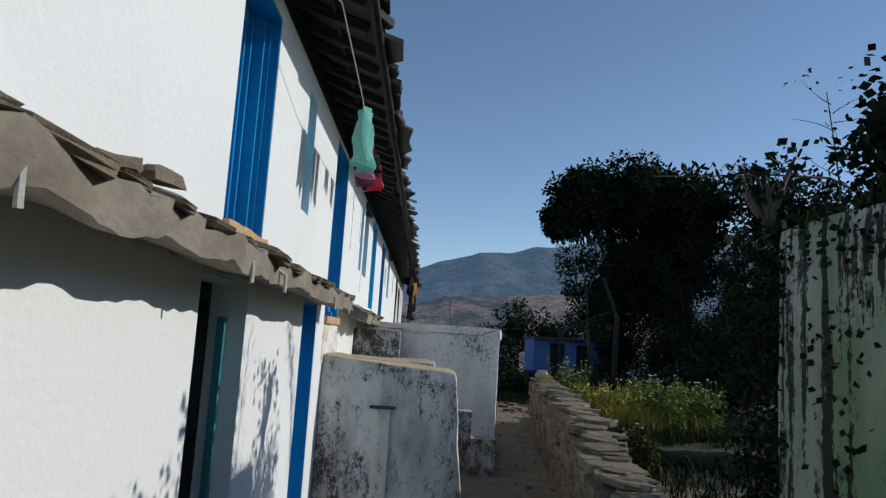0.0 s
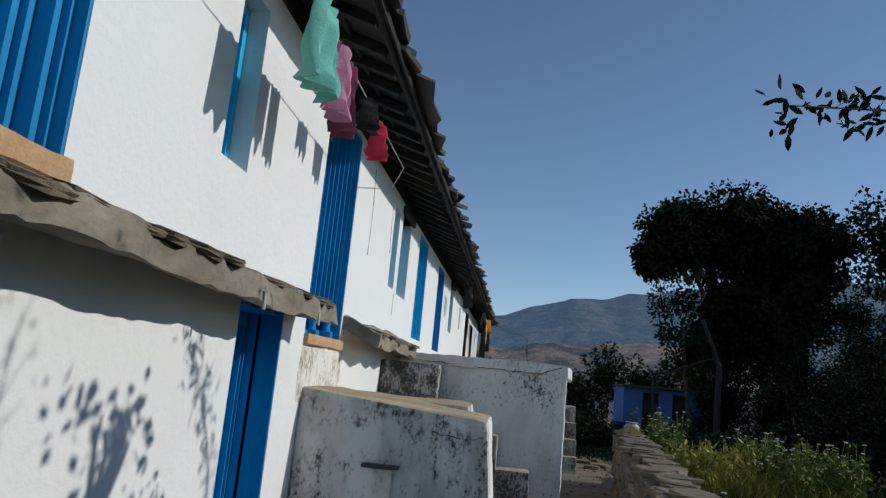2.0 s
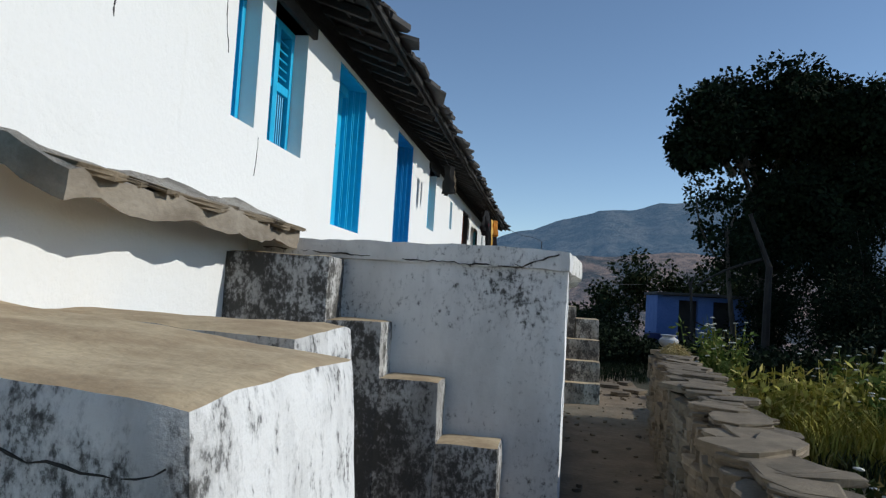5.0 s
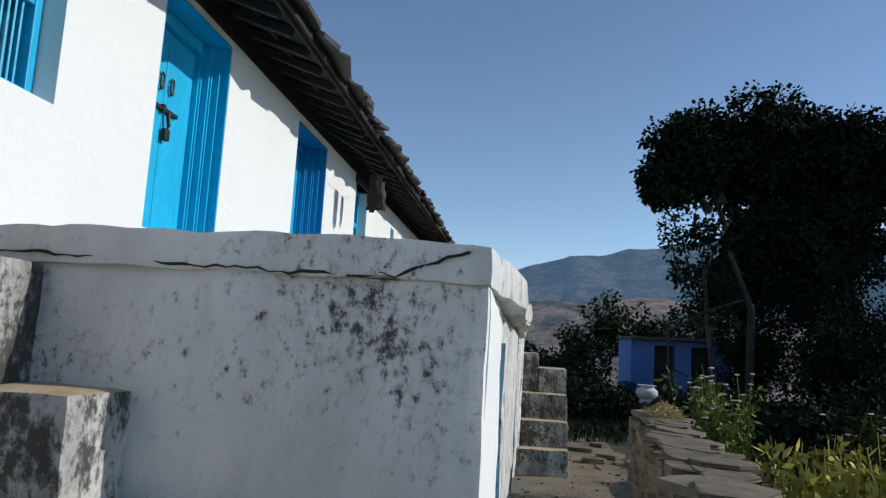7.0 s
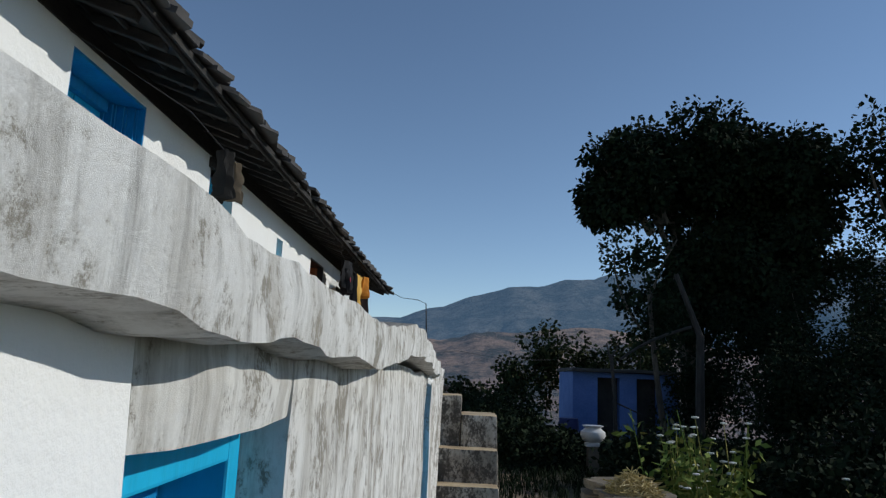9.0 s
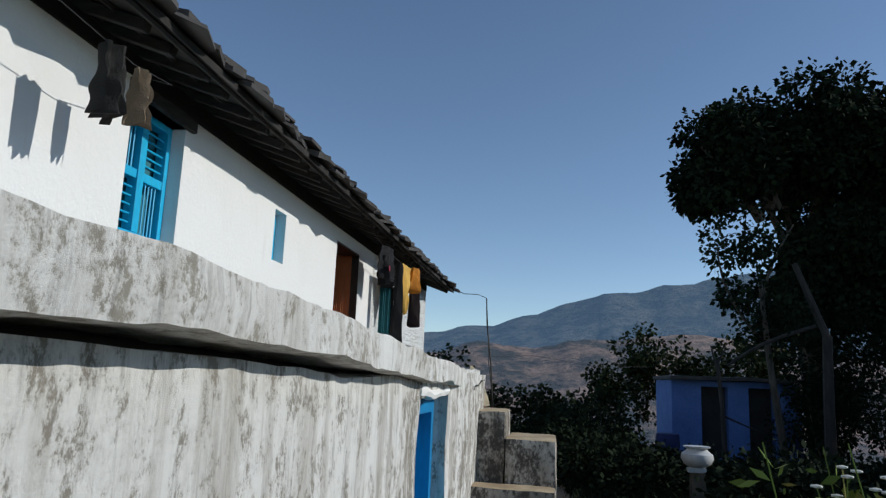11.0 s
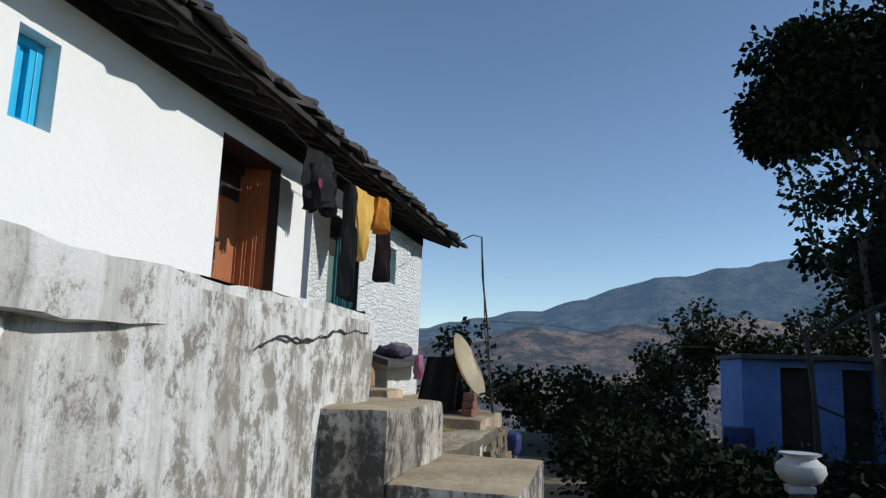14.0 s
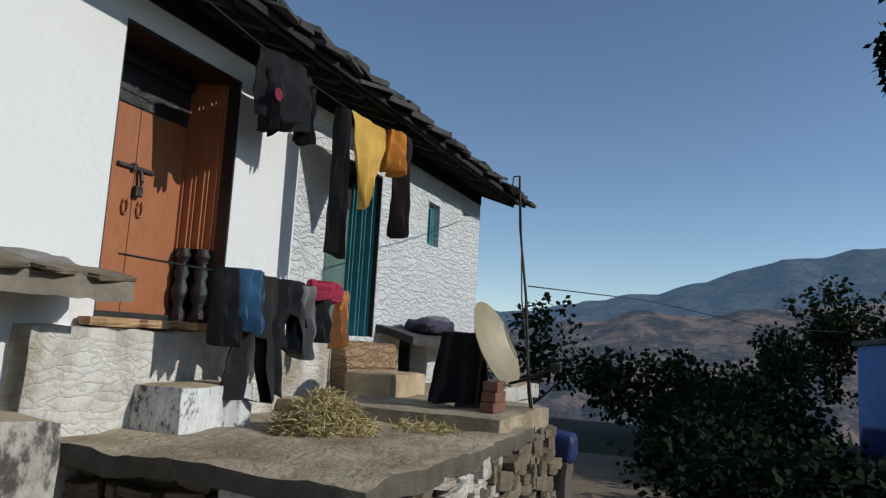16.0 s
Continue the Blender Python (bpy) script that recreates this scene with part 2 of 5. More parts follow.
def streaked(name):
    """Pale plaster gone green, with broad black runs of mould down from the coping."""
    m, nt, bs = material(name, 0.92)
    c = mix(nt, ramp(nt, noise_of(nt, 0.9, 3, (1, 1, 0.4)), [(0.42, grey(0)), (0.6, grey(1))]), (0.45, 0.46, 0.41), (0.19, 0.29, 0.16))
    c = mix(nt, ramp(nt, noise_of(nt, 14, 6, (1, 1, 0.3), 0.7), [(0.5, grey(0)), (0.72, grey(0.6))]), c, (0.16, 0.165, 0.135))
    add = nt.nodes.new("ShaderNodeMath")
    add.operation = "MULTIPLY_ADD"
    nt.links.new(noise_of(nt, 26, 6, (1, 1, 0.6), 0.75), add.inputs[0])
    add.inputs[1].default_value = 0.42
    nt.links.new(noise_of(nt, 9.0, 4, (1, 1, 0.06), 0.55), add.inputs[2])
    c = mix(nt, ramp(nt, add.outputs[0], [(0.725, grey(0)), (0.76, grey(0.96))]), c, (0.012, 0.011, 0.009))
    nt.links.new(c, bs.inputs["Base Color"])
    bump(nt, bs, noise_of(nt, 22, 6, (1, 1, 1), 0.65), 0.5, 0.02)
    return m


M_GREENWALL = streaked("green_stained_wall")
M_HUT = simple("blue_limewash", (0.09, 0.17, 0.42), (0.13, 0.22, 0.50), 2, 0.9)
M_HUTDOOR = simple("dark_blue_door", (0.02, 0.03, 0.12), (0.03, 0.04, 0.16), 4, 0.6)
M_WHITEPOT = simple("white_enamel", (0.55, 0.56, 0.56), (0.68, 0.68, 0.67), 6, 0.35, 0, 0.1)
M_DISH = simple("cream_dish_paint", (0.62, 0.53, 0.36), (0.70, 0.62, 0.45), 5, 0.5, 0.1, 0.1)
M_ROPE = simple("pale_rope", (0.45, 0.43, 0.40), (0.6, 0.58, 0.54), 30)
M_WIRE = simple("black_cable", (0.02, 0.02, 0.022), (0.04, 0.04, 0.04), 20)
M_CRACK = simple("dark_crack", (0.02, 0.018, 0.015), (0.04, 0.035, 0.03), 30)


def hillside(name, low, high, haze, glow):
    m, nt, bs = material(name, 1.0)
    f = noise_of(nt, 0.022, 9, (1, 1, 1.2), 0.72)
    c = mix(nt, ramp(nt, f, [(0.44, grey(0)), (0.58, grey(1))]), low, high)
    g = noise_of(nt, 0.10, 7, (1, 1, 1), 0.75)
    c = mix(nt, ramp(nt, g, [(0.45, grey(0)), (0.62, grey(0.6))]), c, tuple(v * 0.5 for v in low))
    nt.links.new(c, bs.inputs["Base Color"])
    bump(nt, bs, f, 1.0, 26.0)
    # Aerial haze is put into the hills as a faint blue emission.
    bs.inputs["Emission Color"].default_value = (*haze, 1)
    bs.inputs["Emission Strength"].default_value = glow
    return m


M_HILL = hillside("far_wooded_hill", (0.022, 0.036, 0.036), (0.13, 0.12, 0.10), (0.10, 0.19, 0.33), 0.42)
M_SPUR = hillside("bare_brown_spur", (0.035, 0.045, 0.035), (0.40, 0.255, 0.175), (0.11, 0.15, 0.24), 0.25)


# ---- mesh helpers ----
def finish(name, bm, mat, smooth=False):
    me = bpy.data.meshes.new(name)
    bm.normal_update()
    bm.to_mesh(me)
    bm.free()
    for m in mat if isinstance(mat, (list, tuple)) else [mat]:
        me.materials.append(m)
    if smooth:
        for p in me.polygons:
            p.use_smooth = True
        me.set_sharp_from_angle(angle=radians(42))
    return me


def part(name, bm, mat, parent, label="", smooth=False):
    ob = new(name, finish(name, bm, mat, smooth))
    ob.parent = parent
    if label:
        tagged(ob, label)
    return ob


def thing(name, label, category, at=(0, 0, 0), group="", kind=""):
    ob = new(name)
    ob.empty_display_size = 0.1
    ob.location = at
    return tagged(ob, label, category, group, kind)


def solid(name, bm, mat, label, category, group="", kind="", smooth=False):
    return tagged(new(name, finish(name, bm, mat, smooth)), label, category, group, kind)


def structure(name, bm, mat, label="", smooth=False):
    return tagged(new(name, finish(name, bm, mat, smooth)), label, "", "", "structure")


def box(bm, x0, y0, z0, x1, y1, z1, bevel=0.0, mat=0):
    m = Matrix.LocRotScale(((x0 + x1) / 2, (y0 + y1) / 2, (z0 + z1) / 2), None, (abs(x1 - x0), abs(y1 - y0), abs(z1 - z0)))
    vs = bmesh.ops.create_cube(bm, size=1.0, matrix=m)["verts"]
    fs = {f for v in vs for f in v.link_faces}
    for f in fs:
        f.material_index = mat
    if bevel:
        es = list({e for v in vs for e in v.link_edges})
        bmesh.ops.bevel(bm, geom=es, offset=bevel, segments=2, affect="EDGES", profile=0.6)
    return bm


def boxes(*rows, bevel=0.0):
    bm = bmesh.new()
    for r in rows:
        box(bm, *r, bevel=bevel)
    return bm


def worn(x0, y0, z0, x1, y1, z1, step=0.12, amp=0.02, freq=3.0, rnd=0.03, mat_of=None, warp=None, seed=0.0):
    """A cast or plastered block with rounded, uneven edges, as a fine skin of quads."""
    lo, hi = Vector((x0, y0, z0)), Vector((x1, y1, z1))
    size = hi - lo
    n = [max(2, int(round(s / step))) for s in size]
    bm = bmesh.new()
    seen = {}

    def vert(i, j, k):
        key = (i, j, k)
        if key not in seen:
            p = Vector((lo[a] + size[a] * key[a] / n[a] for a in range(3)))
            inner = Vector((min(max(p[a], lo[a] + rnd), hi[a] - rnd) for a in range(3)))
            off = p - inner
            if off.length > rnd > 0:
                p = inner + off.normalized() * rnd
            d = noise.noise_vector(p * freq + Vector((seed, seed, seed))) * amp + noise.noise_vector(p * freq * 3.7) * amp * 0.4
            p = p + d
            if warp:
                p = warp(p)
            seen[key] = bm.verts.new(p)
        return seen[key]

    for a, (b, c) in ((0, (1, 2)), (1, (2, 0)), (2, (0, 1))):
        for side in (0, n[a]):
            for i in range(n[b]):
                for j in range(n[c]):
                    q = []
                    for di, dj in ((0, 0), (1, 0), (1, 1), (0, 1)):
                        key = [0, 0, 0]
                        key[a], key[b], key[c] = side, i + di, j + dj
                        q.append(vert(*key))
                    f = bm.faces.new(q if side else q[::-1])
                    if mat_of:
                        f.material_index = mat_of(f.calc_center_median(), f)
    bm.normal_update()
    return bm


def tube(bm, points, radii, sides=7, cap=True):
    """A round bar through the points."""
    pts = [Vector(p) for p in points]
    rings = []
    for i, p in enumerate(pts):
        d = (pts[min(i + 1, len(pts) - 1)] - pts[max(i - 1, 0)]).normalized()
        u = d.cross(Vector((0, 0, 1)))
        u = u.normalized() if u.length > 0.05 else Vector((1, 0, 0))
        w = d.cross(u)
        r = radii[i] if isinstance(radii, (list, tuple)) else radii
        rings.append([bm.verts.new(p + (u * math.cos(2 * math.pi * k / sides) + w * math.sin(2 * math.pi * k / sides)) * r) for k in range(sides)])
    for a, b in zip(rings, rings[1:]):
        for k in range(sides):
            bm.faces.new((a[k], a[(k + 1) % sides], b[(k + 1) % sides], b[k]))
    if cap:
        bm.faces.new(rings[0][::-1])
        bm.faces.new(rings[-1])
    return bm


def wall_with_openings(x_front, x_back, y0, y1, z0, z1, openings):
    """A wall along y, x_front to x_back thick, with openings (y0, y1, z0, z1) right through it."""
    ys = sorted({y0, y1, *[v for o in openings for v in o[:2]]})
    zs = sorted({z0, z1, *[v for o in openings for v in o[2:]]})
    ys, zs = [v for v in ys if y0 <= v <= y1], [v for v in zs if z0 <= v <= z1]

    def open_at(i, j):
        if not (0 <= i < len(ys) - 1 and 0 <= j < len(zs) - 1):
            return True
        cy, cz = (ys[i] + ys[i + 1]) / 2, (zs[j] + zs[j + 1]) / 2
        return any(o[0] < cy < o[1] and o[2] < cz < o[3] for o in openings)

    bm = bmesh.new()
    for i in range(len(ys) - 1):
        for j in range(len(zs) - 1):
            if open_at(i, j):
                continue
            a, b, c, d = ys[i], ys[i + 1], zs[j], zs[j + 1]
            quads = [((x_front, a, c), (x_front, b, c), (x_front, b, d), (x_front, a, d)), ((x_back, a, c), (x_back, a, d), (x_back, b, d), (x_back, b, c))]
            if open_at(i - 1, j):
                quads.append(((x_back, a, c), (x_front, a, c), (x_front, a, d), (x_back, a, d)))
            if open_at(i + 1, j):
                quads.append(((x_front, b, c), (x_back, b, c), (x_back, b, d), (x_front, b, d)))
            if open_at(i, j - 1):
                quads.append(((x_back, a, c), (x_back, b, c), (x_front, b, c), (x_front, a, c)))
            if open_at(i, j + 1):
                quads.append(((x_front, a, d), (x_front, b, d), (x_back, b, d), (x_back, a, d)))
            for q in quads:
                bm.faces.new([bm.verts.new(p) for p in q])
    bmesh.ops.remove_doubles(bm, verts=bm.verts[:], dist=0.0005)
    return bm


# ---- ground, hills ----
W = -1.0            # the face of the long house
EAVE_X, EAVE_Z = -0.40, 3.43


def ground_height(x, y):
    z = 0.03 * noise.noise(Vector((x, y, 0)) * 0.9)
    if y > 33:
        z -= (y - 33) * 0.16
    if y < -20:
        z -= 0.02 * (-20 - y)
    if x > 6:
        z -= 0.02 * (x - 6)
    return max(z, -60)


def sheet(xs, ys, height):
    bm = bmesh.new()
    grid = [[bm.verts.new((x, y, height(x, y))) for y in ys] for x in xs]
    for i in range(len(xs) - 1):
        for j in range(len(ys) - 1):
            bm.faces.new((grid[i][j], grid[i + 1][j], grid[i + 1][j + 1], grid[i][j + 1]))
    return bm


def spaced(near, far, step, grow):
    out, v, s = [], 0.0, step
    while v < far:
        out.append(v)
        if v > near:
            s *= grow
        v += s
    return out + [far]


gx = spaced(8, 3000, 0.5, 1.35)
gy = spaced(40, 3000, 0.7, 1.3)
xs = sorted({-v for v in gx} | set(gx))
ys = sorted({-v for v in spaced(8, 3000, 0.8, 1.4)} | set(gy))
bm = sheet(xs, ys, ground_height)
for f in bm.faces:
    c = f.calc_center_median()
    f.material_index = 0 if (-1 < c.x < 2.4 and -8 < c.y < 28) or (2 < c.x < 4 and c.y < 9) else 1
structure("ground", bm, [M_SOIL, M_GRASSLAND], "trodden brown soil lane and rough grassland", True)


def ridge_line(points, x):
    for (x0, z0), (x1, z1) in zip(points, points[1:]):
        if x0 <= x <= x1:
            f = (x - x0) / (x1 - x0)
            return z0 + (z1 - z0) * f
    return points[0][1] if x < points[0][0] else points[-1][1]


def hill(name, points, y, depth, foot, mat, label, rough):
    def top(x):
        return ridge_line(points, x) + rough * noise.noise(Vector((x * 0.02, y, 0))) + rough * 0.4 * noise.noise(Vector((x * 0.09, y, 3)))
    bm = bmesh.new()
    x0, x1 = points[0][0], points[-1][0]
    n, rows = 220, 26
    grid = []
    for i in range(n + 1):
        x = x0 + (x1 - x0) * i / n
        col = []
        for j in range(rows + 1):
            f = j / rows
            z = foot + (top(x) - foot) * f ** 0.9
            wob = (noise.noise(Vector((x * 0.012, f * 3, y))) * 0.22 + noise.noise(Vector((x * 0.05, f * 9, y))) * 0.06) * depth * (1 - f)
            col.append(bm.verts.new((x, y - depth * (1 - f) + wob, z)))
        grid.append(col)
    for i in range(n):
        for j in range(rows):
            bm.faces.new((grid[i][j], grid[i + 1][j], grid[i + 1][j + 1], grid[i][j + 1]))
    return structure(name, bm, mat, label, True)


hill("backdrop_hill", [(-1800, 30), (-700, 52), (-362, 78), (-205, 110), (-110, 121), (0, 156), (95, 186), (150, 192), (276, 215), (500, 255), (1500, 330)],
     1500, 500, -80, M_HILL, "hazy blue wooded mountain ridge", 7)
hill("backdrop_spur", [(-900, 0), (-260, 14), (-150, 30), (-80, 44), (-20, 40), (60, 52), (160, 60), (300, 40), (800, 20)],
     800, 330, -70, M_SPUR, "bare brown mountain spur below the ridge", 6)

# ---- the long house ----
DOORS = {  # name: y0, y1, sill, head
    "d1": (3.18, 3.90, 2.07, 3.30), "d2": (6.45, 7.36, 1.76, 3.36), "d3": (10.95, 11.82, 2.02, 3.36), "d3b": (13.28, 14.22, 1.98, 3.34),
    "d4": (19.82, 20.84, 1.57, 3.24), "d5": (22.07, 23.05, 1.55, 3.10)}
WINDOWS = {
    "w1": (4.90, 5.20, 2.43, 3.26), "w2a": (9.05, 9.36, 2.42, 3.24), "w2b": (9.56, 10.17, 2.40, 3.28), "w4": (15.52, 16.16, 2.44, 3.30),
    "sw": (17.87, 18.15, 2.665, 3.15), "w6": (24.22, 24.56, 2.61, 3.10)}
LOWER = {"la": (2.98, 3.73, 0.04, 1.82), "lb": (5.36, 6.02, 0.04, 1.84), "lc": (18.55, 19.30, 0.04, 1.62), "ld": (23.66, 24.40, 0.92, 1.56)}
THICK = 0.45

ops = list(DOORS.values()) + list(WINDOWS.values()) + list(LOWER.values())
bm = wall_with_openings(W, W - THICK, -7.0, 21.6, 0.0, 3.52, ops)
house = structure("wall_front", bm, M_WHITE, "whitewashed plastered front wall of a long stone house")
bm = wall_with_openings(W, W - THICK, 21.6, 26.0, 0.0, 3.52, ops)
structure("wall_front_rubble", bm, M_ROUGHWHITE, "whitewashed rough rubble wall")
bm = boxes((W - THICK, 25.55, 0, -4.6, 26.0, 4.0), (W - THICK, -7.0, 0, -4.6, -6.55, 4.0))
structure("wall_end", bm, M_ROUGHWHITE, "whitewashed gable walls of the long house")
structure("wall_back", boxes((-4.6, -7.0, 0, -5.0, 26.0, 3.6)), M_WHITE, "plain back wall of the long house")
# Unseen partition and floor, with the rooms' shade put into their colour.
structure("wall_inner", boxes((-2.6, -6.5, 0.0, -2.7, 25.5, 3.4)), M_DARK, "inner partition wall coloured near-black for the unlit room")
structure("floor_upper", boxes((W - THICK, -6.5, 1.42, -2.6, 25.5, 1.52)), M_DARK, "upper storey floor coloured near-black for the unlit room")

# roof: rafters, battens and layers of rough slate
roof = thing("roof", "rough slate roof on old timber rafters", "", kind="structure")
SLOPE = 0.36


def roof_z(x):
    return EAVE_Z + (EAVE_X - x) * SLOPE


rng = random.Random(4)
bm = boxes((EAVE_X - 0.09, -7.4, 0.0, -4.95, 26.45, 0.05))
for v in bm.verts:
    v.co.z += roof_z(v.co.x) - 0.02
part("roof_deck", bm, M_WOOD, roof, "dark boarding under the slates")
bm = boxes((-5.0, -7.4, 0.0, -2.6, 26.45, 0.08))
for v in bm.verts:
    v.co.z += roof_z(-2.7) + 0.1
part("roof_back", bm, M_SLATE, roof)
me = finish("rafter", boxes((-0.10, -0.03, -0.07, -1.05, 0.03, -0.005), bevel=0.008), M_WOOD)
y = -6.9
while y < 26.3:
    r = new("rafter", me)
    r.parent = roof
    r.matrix_basis = Matrix.Translation((EAVE_X - 0.06 + rng.uniform(-0.03, 0.02), y, roof_z(EAVE_X - 0.06) - 0.02)) @ Euler((rng.uniform(-0.05, 0.05), math.atan(SLOPE), rng.uniform(-0.05, 0.05))).to_matrix().to_4x4()
    y += rng.uniform(0.27, 0.36)
part("wall_plate", boxes((W + 0.01, -7.0, 3.40, W - 0.12, 26.0, 3.54)), M_WOOD, roof)
bm = bmesh.new()
for k in range(3):
    x = EAVE_X - 0.14 - 0.24 * k
    tube(bm, [(x + rng.uniform(-0.015, 0.015), -7 + 1.1 * i, roof_z(x) - 0.035 + rng.uniform(-0.006, 0.006)) for i in range(31)], 0.02, 5)
part("batten", bm, M_WOOD, roof)


def slate_mesh(k):
    """A thin irregular flag of slate, about a metre wide at unit scale."""
    r = random.Random(k)
    n = 7
    outline = [(0.5 * math.cos(2 * math.pi * i / n + 0.3) * r.uniform(0.85, 1.15), 0.5 * math.sin(2 * math.pi * i / n + 0.3) * r.uniform(0.85, 1.15)) for i in range(n)]
    outline = [(max(-0.46, min(0.46, a * 1.35)), max(-0.46, min(0.46, b * 1.35))) for a, b in outline]
    bm = bmesh.new()
    lo = [bm.verts.new((a, b, 0)) for a, b in outline]
    hi = [bm.verts.new((a * r.uniform(0.93, 0.99), b * r.uniform(0.93, 0.99), 1)) for a, b in outline]
    bm.faces.new(lo[::-1])
    bm.faces.new(hi)
    for i in range(n):
        bm.faces.new((lo[i], lo[(i + 1) % n], hi[(i + 1) % n], hi[i]))
    return bm


slates = [finish("slate", slate_mesh(k), M_SLATE) for k in range(8)]
count = 0
for row in range(3):
    y = -2.0 if row == 0 else -1.7 + 0.2 * row
    while y < 26.4 and count < 300:
        w = rng.uniform(0.26, 0.52)
        x = EAVE_X - 0.20 - 0.06 * row + rng.uniform(-0.07, 0.06)
        s = new("roof_slate", slates[rng.randrange(8)])
        s.parent = roof
        tilt = math.atan(SLOPE) + rng.uniform(-0.16, 0.05)
        s.matrix_basis = Matrix.LocRotScale((x, y + w / 2, roof_z(x) + 0.035 + 0.035 * row + rng.uniform(0, 0.02)),
                                            Euler((rng.uniform(-0.12, 0.12), tilt, rng.uniform(-0.4, 0.4))), (0.42, w * 1.12, rng.uniform(0.018, 0.045)))
        count += 1
        y += w * rng.uniform(0.75, 1.0)
rest = bmesh.new()
for row in range(8):
    y = -7.2
    while y < 26.3:
        w = rng.uniform(0.35, 0.6)
        x = EAVE_X - 0.5 - 0.27 * row
        tmp = slate_mesh(rng.randrange(8))
        tmp.transform(Matrix.LocRotScale((x, y + w / 2, roof_z(x) + 0.09 + rng.uniform(0, 0.03)), Euler((rng.uniform(-0.05, 0.05), math.atan(SLOPE) - 0.05, rng.uniform(-0.2, 0.2))), (0.5, w * 1.1, 0.03)))
        me = bpy.data.meshes.new("tmp")
        tmp.to_mesh(me)
        tmp.free()
        rest.from_mesh(me)
        bpy.data.meshes.remove(me)
        y += w * 0.95
tagged(part("upper_slates", rest, M_SLATE, roof), kind="stuff")


# ---- doors and windows ----
def moulding(bm, y0, y1, z0, z1, x0, ribs, depth=0.02):
    """Upright reeded strips side by side between y0 and y1."""
    w = (y1 - y0) / ribs
    for i in range(ribs):
        a = y0 + i * w
        d = depth * (0.35 + 0.65 * (i % 2)) + (0.015 if i % 3 == 0 else 0)
        box(bm, x0, a + w * 0.06, z0, x0 + 0.03 + d, a + w * 0.94, z1)


def stepped_jamb(bm, y_wall, way, z0, z1, x_out, x_in, wide, strips):
    """A reeded jamb that steps back from the wall face to the leaf; way is +1 where it stands at the near side."""
    for k in range(strips):
        f = k / max(1, strips - 1)
        a = y_wall + way * wide * k / strips
        b = y_wall + way * wide * (k + 1) / strips - way * 0.003
        front = x_out + (x_in - x_out) * f + (0.016 if k % 2 else 0.0)
        box(bm, x_in - 0.06, min(a, b), z0, front, max(a, b), z1)


